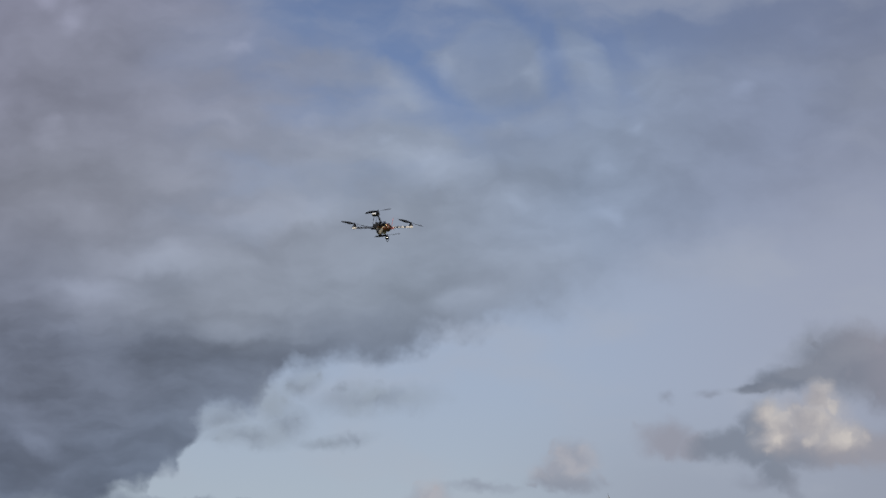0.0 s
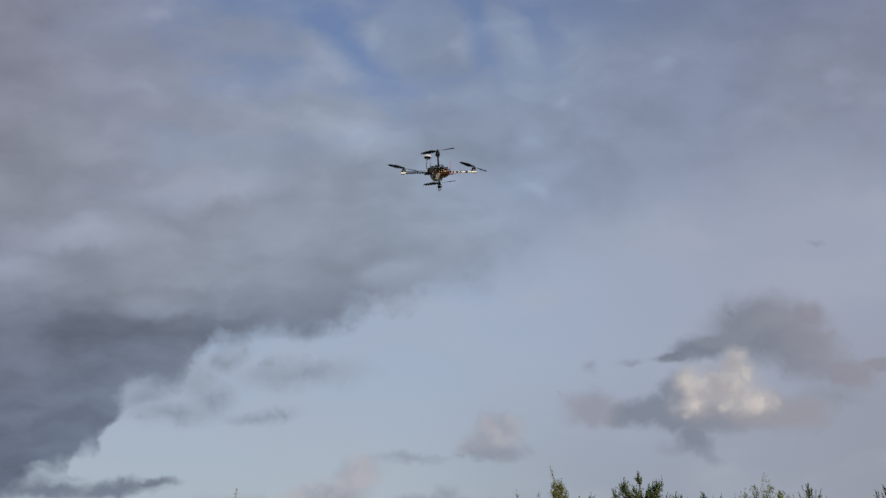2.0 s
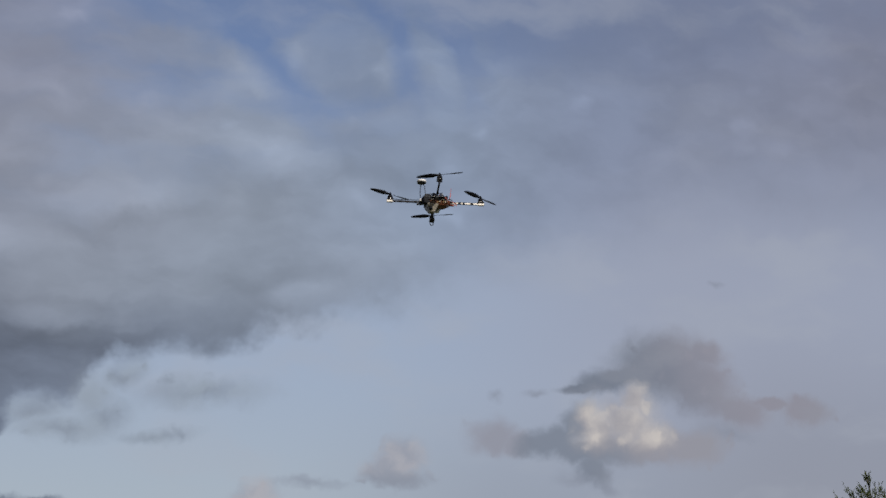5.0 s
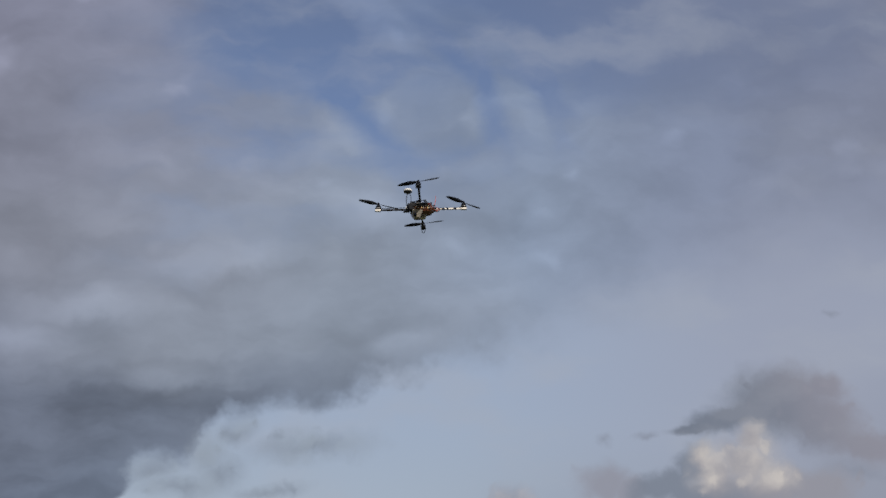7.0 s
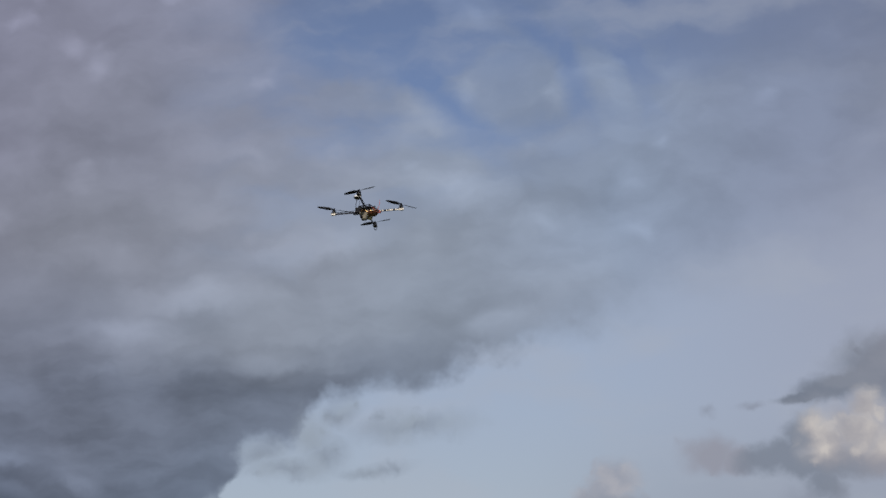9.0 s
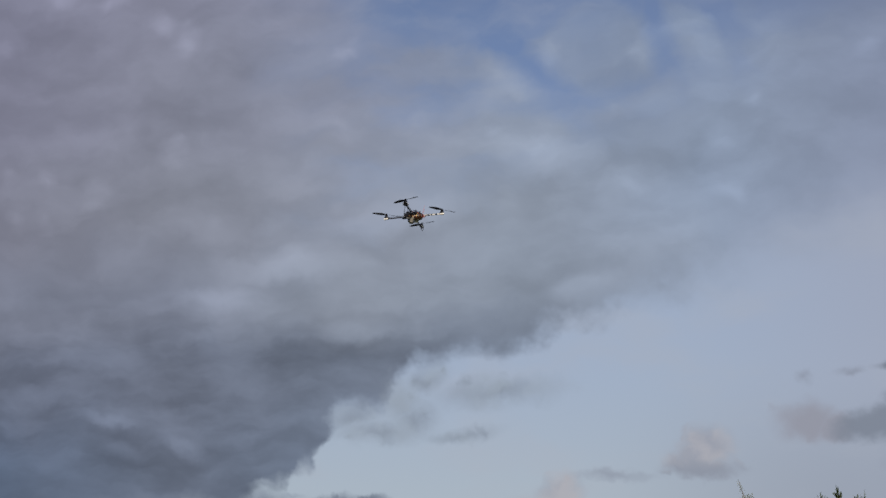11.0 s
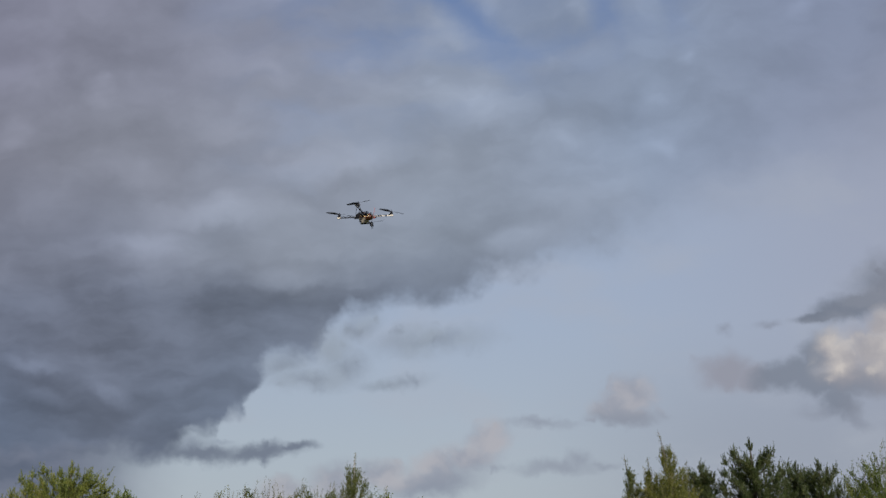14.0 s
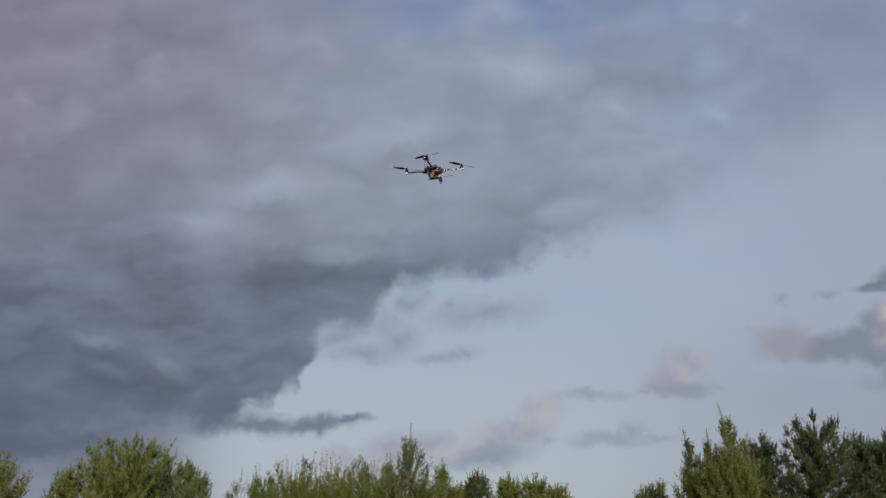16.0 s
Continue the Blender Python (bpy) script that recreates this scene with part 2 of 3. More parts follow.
    # the deck above its long edge; the edge blurs towards the east
    rim = ramp(um, [(a, (1.0, 1.0, 1.0, b + 0.6)) for a, b in DECK_EDGE], -1.2, 1.2, "Alpha")
    edge = plus(g.math("SUBTRACT", plus(vm, 0.6), rim), times(signed(crumbs, 1.0), 0.006))
    blur = g.smooth(u, -0.05, 0.62, 0.038, 0.20)
    deck = g.smooth(g.math("DIVIDE", edge, blur), -0.6, 1.0)
    deck = g.math("MINIMUM", g.math("MAXIMUM", deck, 0.0), 1.0)
    thin = times(g.smooth(edge, 0.22, 0.48), g.smooth(ul, -0.62, -0.20))
    veil = plus(plus(times(g.smooth(mottle, 0.30, 0.62), 0.38), times(g.smooth(steep, 0.38, 0.60), 0.55)), times(heap, 0.25))
    veil = plus(veil, times(lumps, 0.14))
    veil = g.math("SUBTRACT", veil, times(g.smooth(g.lumps(middle, GAPS, 0.2), -1.6, 0.9), 0.85))
    veil = g.math("MINIMUM", g.math("MAXIMUM", veil, 0.0), 0.92)
    cover = times(deck, g.math("SUBTRACT", 1.0, times(thin, g.math("SUBTRACT", 1.0, veil))))
    cover = times(cover, g.smooth(u, 0.30, 0.75, 1.0, 0.72))
    sky = g.mix(cover, sky, cloud)
    # shaded belly just inside the edge
    belly = times(times(deck, g.smooth(edge, 0.13, 0.03)), g.smooth(ul, 0.30, -0.10))
    sky = g.mix(times(belly, 0.22), sky, srgb(108, 117, 134))

    def layer(sky, rows, colour, lo, hi, strength, ruffle=1.0, blend=0.2):
        field = plus(g.lumps(small, rows, blend), times(rough, ruffle))
        return g.mix(times(g.smooth(field, lo, hi), strength), sky, colour)

    # loose scraps
    sky = layer(sky, TONGUE, srgb(106, 115, 132), -0.60, 0.55, 0.88, 0.5)
    sky = layer(sky, HOLES, srgb(146, 157, 172), -0.4, 0.9, 0.75, 0.5)
    sky = layer(sky, WISPS, g.mix(g.smooth(grain, 0.35, 0.62), srgb(133, 143, 158), srgb(148, 159, 173)), -1.0, 0.75, 0.86, 0.8)
    sky = layer(sky, STREAKS, srgb(138, 145, 160), -0.9, 0.8, 0.66, 0.7)
    sky = layer(sky, FAINT, srgb(132, 138, 153), -0.9, 1.0, 0.60, 0.7)

    # small cumulus low in the sky, lit from the right and above
    warm = g.mix(g.smooth(plus(grain, times(soft, 0.5)), 0.55, 0.92), srgb(147, 152, 166), srgb(173, 172, 179))
    puff_colour = g.mix(g.smooth(plus(v, times(rough, 0.012)), -0.322, -0.356), warm, srgb(139, 145, 159))
    sky = layer(sky, PUFF, puff_colour, -0.55, 0.45, 0.86, 0.5)
    low_colour = g.mix(g.smooth(plus(g.math("SUBTRACT", v, times(u, 0.30)), times(rough, 0.014)), -0.400, -0.44), warm, srgb(134, 141, 157))
    sky = layer(sky, LOW, low_colour, -0.60, 0.50, 0.84, 0.5)

    # the large cumulus: pale heap, shaded base, grey dome behind
    sky = layer(sky, LILAC, srgb(146, 148, 161), -0.7, 0.4, 0.88, 0.5)
    base_colour = g.mix(g.smooth(plus(u, times(rough, 0.03)), 0.53, 0.74), srgb(124, 132, 147), srgb(149, 149, 159))
    sky = layer(sky, BASE, base_colour, -0.60, 0.30, 0.90, 0.5)
    dome_colour = g.mix(g.smooth(plus(plus(u, times(v, 0.5)), times(rough, 0.05)), 0.50, 0.78), srgb(113, 121, 136), srgb(143, 142, 154))
    dome_colour = g.mix(g.smooth(soft, 0.40, 0.66, 0.0, 0.35), dome_colour, srgb(146, 149, 160))
    sky = layer(sky, DOME, dome_colour, -0.60, 0.35, 0.92, 0.42)
    core_colour = g.mix(g.smooth(plus(grain, times(crumbs, 0.22)), 0.25, 0.84), srgb(160, 158, 164), srgb(201, 195, 191))
    core_colour = g.mix(g.smooth(plus(v, times(rough, 0.012)), -0.262, -0.302), core_colour, srgb(152, 149, 156))
    sky = layer(sky, CORE, core_colour, -0.75, 0.60, 0.96, 0.4)

    bg = g.node("ShaderNodeBackground")
    g.put(bg.inputs["Color"], sky)
    g.put(bg.inputs["Strength"], 1.0)
    out = g.node("ShaderNodeOutputWorld")
    WT.links.new(bg.outputs[0], out.inputs["Surface"])


build_sky()

# ---- materials ----
def material(name, build):
    m = bpy.data.materials.new(name)
    m.use_nodes = True
    m.node_tree.nodes.clear()
    g = Graph(m.node_tree)
    out = g.node("ShaderNodeOutputMaterial")
    m.node_tree.links.new(build(g), out.inputs["Surface"])
    return m


def principled(g, colour, rough=0.5, metal=0.0, normal=None, coat=0.0, shine=0.5):
    n = g.node("ShaderNodeBsdfPrincipled")
    g.put(n.inputs["Base Color"], colour)
    g.put(n.inputs["Roughness"], rough)
    g.put(n.inputs["Metallic"], metal)
    g.put(n.inputs["Normal"], normal)
    g.put(n.inputs["Coat Weight"], coat)
    g.put(n.inputs["Specular IOR Level"], shine)
    return n.outputs[0]


def bump(g, height, strength=0.3, distance=0.002):
    n = g.node("ShaderNodeBump")
    g.put(n.inputs["Height"], height)
    g.put(n.inputs["Strength"], strength)
    g.put(n.inputs["Distance"], distance)
    return n.outputs[0]


def object_coords(g):
    return g.node("ShaderNodeTexCoord").outputs["Object"]


def worn(name, light, dark, rough, metal=0.0, scale=30.0, coat=0.0, shine=0.5):
    """A hard surface with scuffs and grime at two scales."""
    def build(g):
        p = object_coords(g)
        big = g.noise(p, scale, 5.0, 0.6)
        tiny = g.noise(p, scale * 9.0, 3.0, 0.6)
        dirt = g.smooth(g.math("ADD", g.math("MULTIPLY", big, 0.7), g.math("MULTIPLY", tiny, 0.3)), 0.42, 0.66)
        colour = g.mix(dirt, light, dark)
        r = g.math("ADD", g.math("MULTIPLY", tiny, 0.25), rough - 0.12)
        return principled(g, colour, r, metal, bump(g, tiny, 0.15, 0.0006), coat, shine)
    return material(name, build)


def foliage(name, young, old, turned, thin):
    """Leaves: hue varies leaf by leaf and in patches; light shines through."""
    def build(g):
        p = object_coords(g)
        each = g.node("ShaderNodeNewGeometry").outputs["Random Per Island"]
        patch = g.noise(p, 0.9, 3.0, 0.6)
        colour = g.mix(g.smooth(g.math("ADD", g.math("MULTIPLY", each, 0.55), g.math("MULTIPLY", patch, 0.6)), 0.25, 0.85), old, young)
        colour = g.mix(g.smooth(g.math("ADD", patch, g.math("MULTIPLY", each, 0.35)), 0.76, 1.0), colour, turned)
        front = principled(g, colour, 0.5)
        through_leaf = g.node("ShaderNodeBsdfTranslucent")
        g.put(through_leaf.inputs["Color"], colour)
        m = g.node("ShaderNodeMixShader")
        g.put(m.inputs[0], thin)
        g.tree.links.new(front, m.inputs[1])
        g.tree.links.new(through_leaf.outputs[0], m.inputs[2])
        return m.outputs[0]
    return material(name, build)


def bark(name, light, dark):
    def build(g):
        p = object_coords(g)
        ridges = g.noise(g.mapped(p, scale=(1, 1, 0.2)), 22.0, 6.0, 0.65)
        blotch = g.noise(p, 2.2, 3.0)
        colour = g.mix(g.smooth(g.math("ADD", g.math("MULTIPLY", ridges, 0.7), g.math("MULTIPLY", blotch, 0.3)), 0.35, 0.65), dark, light)
        return principled(g, colour, 0.9, 0.0, bump(g, ridges, 0.8, 0.02))
    return material(name, build)


def meadow():
    def build(g):
        p = object_coords(g)
        tuft = g.noise(p, 6.0, 6.0, 0.7)
        field = g.noise(p, 0.06, 4.0, 0.6)
        colour = g.mix(g.smooth(tuft, 0.3, 0.7), (0.030, 0.042, 0.012, 1), (0.095, 0.105, 0.034, 1))
        colour = g.mix(g.smooth(field, 0.42, 0.66), colour, (0.15, 0.125, 0.058, 1))
        return principled(g, colour, 0.95, 0.0, bump(g, tuft, 1.0, 0.06))
    return material("meadow_grass", build)


MEADOW = meadow()
BARK_GREY = bark("grey_bark", (0.20, 0.18, 0.15, 1), (0.07, 0.06, 0.05, 1))
BARK_PINE = bark("pine_bark", (0.11, 0.085, 0.06, 1), (0.045, 0.036, 0.028, 1))
BARK_BIRCH = bark("birch_bark", (0.42, 0.40, 0.36, 1), (0.13, 0.11, 0.10, 1))
WILLOW = foliage("willow_leaves", (0.200, 0.215, 0.036, 1), (0.058, 0.078, 0.016, 1), (0.23, 0.180, 0.040, 1), 0.36)
BIRCH = foliage("birch_leaves", (0.150, 0.180, 0.048, 1), (0.064, 0.088, 0.026, 1), (0.20, 0.20, 0.07, 1), 0.42)
SALLOW = foliage("sallow_leaves", (0.170, 0.220, 0.040, 1), (0.058, 0.095, 0.018, 1), (0.23, 0.23, 0.055, 1), 0.40)
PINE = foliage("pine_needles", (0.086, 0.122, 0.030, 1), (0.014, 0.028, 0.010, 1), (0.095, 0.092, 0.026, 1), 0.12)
# sunlit copy of the pine needles: the sun's brightening is put into the colour
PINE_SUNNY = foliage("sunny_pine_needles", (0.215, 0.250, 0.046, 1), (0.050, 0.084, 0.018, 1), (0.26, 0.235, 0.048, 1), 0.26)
SPRUCE = foliage("spruce_needles", (0.140, 0.195, 0.055, 1), (0.055, 0.090, 0.030, 1), (0.15, 0.19, 0.05, 1), 0.2)

BLACK = worn("black_plastic", (0.004, 0.005, 0.009, 1), (0.009, 0.011, 0.018, 1), 0.5, shine=0.14)
CARBON = worn("carbon_plate", (0.007, 0.008, 0.010, 1), (0.018, 0.018, 0.021, 1), 0.4, coat=0.15, shine=0.3)
ALU_DARK = worn("dark_anodised_tube", (0.016, 0.016, 0.022, 1), (0.010, 0.010, 0.013, 1), 0.55, shine=0.15)
WHITE = worn("white_paint", (0.82, 0.80, 0.77, 1), (0.62, 0.58, 0.52, 1), 0.4)
WRAP = worn("grey_shrink_wrap", (0.34, 0.32, 0.29, 1), (0.14, 0.125, 0.105, 1), 0.35)
STEEL = worn("motor_steel", (0.52, 0.51, 0.50, 1), (0.24, 0.23, 0.22, 1), 0.3, 1.0)
BOARD = worn("copper_red_board", (0.16, 0.056, 0.032, 1), (0.070, 0.032, 0.022, 1), 0.45)
RED = worn("red_wire", (0.42, 0.050, 0.035, 1), (0.20, 0.035, 0.030, 1), 0.5)
GOLD = worn("brass_contact", (0.46, 0.33, 0.16, 1), (0.24, 0.16, 0.08, 1), 0.35, 0.9)
NAVY = worn("dark_blue_plastic", (0.020, 0.032, 0.060, 1), (0.04, 0.05, 0.07, 1), 0.4)
PALE = worn("white_plastic", (0.78, 0.79, 0.80, 1), (0.60, 0.60, 0.60, 1), 0.35)

# ---- building helpers ----
def link_mesh(name, me, mat, parent=None, label="", smooth=False):
    me.materials.append(mat)
    if smooth:
        me.shade_smooth()
    ob = new(name, me)
    ob.parent = parent
    return tagged(ob, label)


def part(name, bm, mat, parent=None, label="", smooth=False):
    me = bpy.data.meshes.new(name)
    bm.to_mesh(me)
    bm.free()
    return link_mesh(name, me, mat, parent, label, smooth)


def thing(name, m, label, category, group=""):
    ob = new(name)
    ob.empty_display_size = 0.1
    ob.matrix_world = m
    return tagged(ob, label, category, group)


def box(bm, centre, size, bevel=0.0, turn=0.0, pinch=1.0):
    """A block; pinch narrows its lower face."""
    made = bmesh.ops.create_cube(bm, size=1.0)["verts"]
    spin = Matrix.Rotation(radians(turn), 3, "Z")
    for v in made:
        k = pinch if v.co.z < 0 else 1.0
        v.co = spin @ Vector((v.co.x * size[0] * k, v.co.y * size[1] * k, v.co.z * size[2])) + Vector(centre)
    if bevel:
        edges = list({e for v in made for e in v.link_edges})
        bmesh.ops.bevel(bm, geom=edges, offset=bevel, segments=2, affect="EDGES", profile=0.6)
    return bm


def rod(bm, points, radii, sides=8):
    """A tube along points, closed at both ends."""
    points = [Vector(q) for q in points]
    if not isinstance(radii, (list, tuple)):
        radii = [radii] * len(points)
    rings = []
    for i, q in enumerate(points):
        along = (points[min(i + 1, len(points) - 1)] - points[max(i - 1, 0)]).normalized()
        side = along.orthogonal().normalized() if not rings else (side - along * side.dot(along)).normalized()
        over = along.cross(side)
        rings.append([bm.verts.new(q + (side * math.cos(a) + over * math.sin(a)) * radii[i])
                      for a in (2 * math.pi * k / sides for k in range(sides))])
    for a, b in zip(rings, rings[1:]):
        for k in range(sides):
            bm.faces.new((a[k], a[(k + 1) % sides], b[(k + 1) % sides], b[k]))
    bm.faces.new(rings[0][::-1])
    bm.faces.new(rings[-1])
    return bm


def lathe(bm, centre, outline, sides=20):
    """A body turned round z, from (radius, height) pairs."""
    c = Vector(centre)
    rings = [[bm.verts.new(c + Vector((r * math.cos(a), r * math.sin(a), z)))
              for a in (2 * math.pi * k / sides for k in range(sides))] for r, z in outline]
    for a, b in zip(rings, rings[1:]):
        for k in range(sides):
            bm.faces.new((a[k], a[(k + 1) % sides], b[(k + 1) % sides], b[k]))
    bm.faces.new(rings[0][::-1])
    bm.faces.new(rings[-1])
    return bm


def bow(a, b, sag, n=9):
    """Points of a slack wire from a to b, bent by the vector sag."""
    a, b, sag = Vector(a), Vector(b), Vector(sag)
    return [a.lerp(b, i / (n - 1)) + sag * math.sin(math.pi * i / (n - 1)) for i in range(n)]


# ---- ground ----
def ground():
    bm = bmesh.new()
    bmesh.ops.create_grid(bm, x_segments=60, y_segments=60, size=2200)
    for v in bm.verts:
        r = v.co.length
        v.co.z = 0.0 if r < 120 else 0.5 * (noise.noise(v.co * 0.004) - 0.3)
    return tagged(part("ground", bm, MEADOW), "rough meadow grass reaching to the horizon", "ground", kind="structure")


ground()

# ---- trees ----
ORIGIN = Vector((0.45, -1.2, 0.0))
GROWN = 1.4  # size and distance of the trees against the plan below


class Crown:
    """Gathers the wood and the leaves of one tree."""

    def __init__(self, seed):
        self.rng = np.random.default_rng(seed)
        self.trunk, self.limbs = bmesh.new(), bmesh.new()
        self.at, self.way, self.size = [], [], []

    def leaves(self, a, b, count, size, spread, start=0.0, jitter=0.02, rise=0.35):
        """Leaves along the line from a to b, pointing within spread of it."""
        if count < 1:
            return
        rng = self.rng
        a, b = np.array(a), np.array(b)
        along = (b - a) / max(np.linalg.norm(b - a), 1e-6)
        t = start + (1 - start) * rng.random(count)
        way = along + (0.0, 0.0, rise) + spread * rng.normal(size=(count, 3))
        self.at.append(a + (b - a) * t[:, None] + jitter * rng.normal(size=(count, 3)))
        self.way.append(way / np.linalg.norm(way, axis=1)[:, None])
        self.size.append(size * (0.65 + 0.6 * rng.random(count)))

    def crown_mesh(self, ratio, corners):
        """Four-cornered leaves, or three-cornered needles."""
        at, way, size = np.concatenate(self.at), np.concatenate(self.way), np.concatenate(self.size)
        n = len(at)
        side = np.cross(way, self.rng.normal(size=(n, 3)))
        side *= (ratio * size / np.maximum(np.linalg.norm(side, axis=1), 1e-6))[:, None]
        axis = way * size[:, None]
        if corners == 4:
            ring = [at, at + 0.45 * axis + side, at + axis, at + 0.45 * axis - side]
        else:
            ring = [at - side, at + side, at + axis]
        verts = np.stack(ring, 1).reshape(-1, 3)
        me = bpy.data.meshes.new("crown")
        me.vertices.add(corners * n)
        me.vertices.foreach_set("co", verts.astype(np.float32).ravel())
        me.loops.add(corners * n)
        me.loops.foreach_set("vertex_index", np.arange(corners * n, dtype=np.int32))
        me.polygons.add(n)
        me.polygons.foreach_set("loop_start", np.arange(0, corners * n, corners, dtype=np.int32))
        me.update(calc_edges=True)
        return me


def limb(c, start, azimuth, lift, reach, rise, radius, steps=5):
    """A limb that leaves the stem at an angle, bends upward and ends at its reach from the stem."""
    length = reach / max(0.35, math.cos(min(lift + 0.5 * rise, 1.4)))
    pts, q, el = [Vector(start)], Vector(start), lift
    for i in range(steps):
        az = azimuth + 0.18 * c.rng.normal()
        q = q + Vector((math.cos(az) * math.cos(el), math.sin(az) * math.cos(el), math.sin(el))) * (length / steps)
        el = min(el + rise / steps, 1.5)
        pts.append(q)
    rod(c.limbs, pts, [radius * (1 - 0.85 * i / steps) for i in range(steps + 1)], 5)
    return pts


def stem(c, base, top, radius, wobble=0.02, steps=9):
    base, top = Vector(base), Vector(top)
    pts = []
    for i in range(steps + 1):
        k = i / steps
        push = Vector(c.rng.normal(size=3)) * wobble * (top - base).length * math.sin(math.pi * k)
        pts.append(base.lerp(top, k) + Vector((push.x, push.y, 0)))
    rod(c.trunk, pts, [radius * (1 - 0.92 * (i / steps) ** 0.9) + 0.004 for i in range(steps + 1)], 8)
    return pts


def on(pts, k):
    x = min(max(k, 0.0), 0.9999) * (len(pts) - 1)
    i = int(x)
    return pts[i].lerp(pts[i + 1], x - i)


def finish(c, name, x, y, bark_mat, leaf_mat, ratio, corners, label, group):
    tree = thing(name, pose(x, y, 0.0) @ Matrix.Scale(GROWN, 4), label, "tree", group)
    part("trunk", c.trunk, bark_mat, tree, smooth=True)
    part("branchwork", c.limbs, bark_mat, tree, smooth=True)
    link_mesh("crown", c.crown_mesh(ratio, corners), leaf_mat, tree)
    return tree


def place(azimuth, distance):
    a = radians(azimuth)
    return ORIGIN.x + GROWN * distance * math.sin(a), ORIGIN.y + GROWN * distance * math.cos(a)


def rise_to(elevation, distance):
    return 1.35 / GROWN + distance * math.tan(radians(elevation))


def lift0(r, pine):
    """The angle at which a conifer's limb leaves the stem."""
    return (0.05 + 0.55 * r) if pine else (0.05 + 0.45 * r)


def conifer(name, seed, azimuth, elevation, distance, width, whorls, kind, label, fill=1.0, lean=0.0, needles=None, bluff=0.5):
    """Pine or spruce: whorls of limbs set with upright, brush-like needle shoots."""
    c = Crown(seed)
    h = rise_to(elevation, distance)
    pts = stem(c, (0, 0, 0), (lean, 0, h), 0.016 * h + 0.03, 0.006)
    pine = kind == "pine"
    for w in range(whorls):
        r = 0.10 + (0.80 if pine else 0.86) * (w / (whorls - 1)) ** 0.8
        reach = width * ((1 - r) ** bluff if pine else (1 - r) ** 0.9) + 0.10
        count = 7
        first = c.rng.random() * 6.28
        for k in range(count):
            az = first + 6.28 * k / count + 0.3 * c.rng.normal()
            length = reach * (0.45 + 0.65 * c.rng.random())
            lift = lift0(r, pine)
            drop = length * math.tan(lift + 0.15) / h
            a = limb(c, on(pts, max(0.03, r - drop)), az, lift, length, 0.35, 0.010 * h * (1.1 - r) * 0.5 + 0.006)
            ahead = (a[-1] - a[-3]).normalized()
            tufts = int((1.5 + 2.5 * length) * fill * (0.15 if r < 0.27 else 1.0) + c.rng.random())
            for _ in range(tufts):
                q = on(a, 0.06 + 0.94 * c.rng.random() ** 0.75)
                # short shoots within the crown, and one long upright candle
                for _ in range(3 if pine else 2):
                    tip = ahead * 0.5 + Vector((0, 0, 0.7)) + Vector(c.rng.normal(size=3)) * 0.6
                    l = (0.32 if pine else 0.24) * (0.6 + 0.7 * c.rng.random())
                    c.leaves(q, q + tip.normalized() * l, 20, 0.105 if pine else 0.08, 0.50, 0.1, 0.015, 0.1)
                tip = ahead * 0.35 + Vector((0, 0, 1.0)) + Vector(c.rng.normal(size=3)) * 0.2
                l = (0.58 if pine else 0.34) * (0.6 + 0.6 * c.rng.random())
                c.leaves(q, q + tip.normalized() * l, 40, 0.088 if pine else 0.07, 0.38, 0.1, 0.010, 0.3)
    top = pts[-1]
    for k in range(9 if pine else 0):
        # candles round the leader
        q = on(pts, 0.88 + 0.09 * c.rng.random())
        tip = Vector((0, 0, 1.0)) + Vector(c.rng.normal(size=3)) * 0.3
        c.leaves(q, q + tip.normalized() * (0.3 + 0.25 * c.rng.random()), 44, 0.088, 0.40, 0.1, 0.010, 0.3)
    for k in range(6):
        side = Vector((math.cos(k * 1.26), math.sin(k * 1.26), 0)) * (0.0 if k == 0 else 0.16)
        tall = 0.05 if k == 0 else -0.18 * c.rng.random() - 0.05
        c.leaves(top + 0.6 * side - Vector((0, 0, 0.50)), top + side + Vector((0, 0, tall)), 60, 0.11, 0.36, 0.0, 0.010, 0.15)
    x, y = place(azimuth, distance)
    return finish(c, name, x, y, BARK_PINE if pine else BARK_GREY, needles or (PINE if pine else SPRUCE), 0.12, 3, label, "conifers of the wood edge")


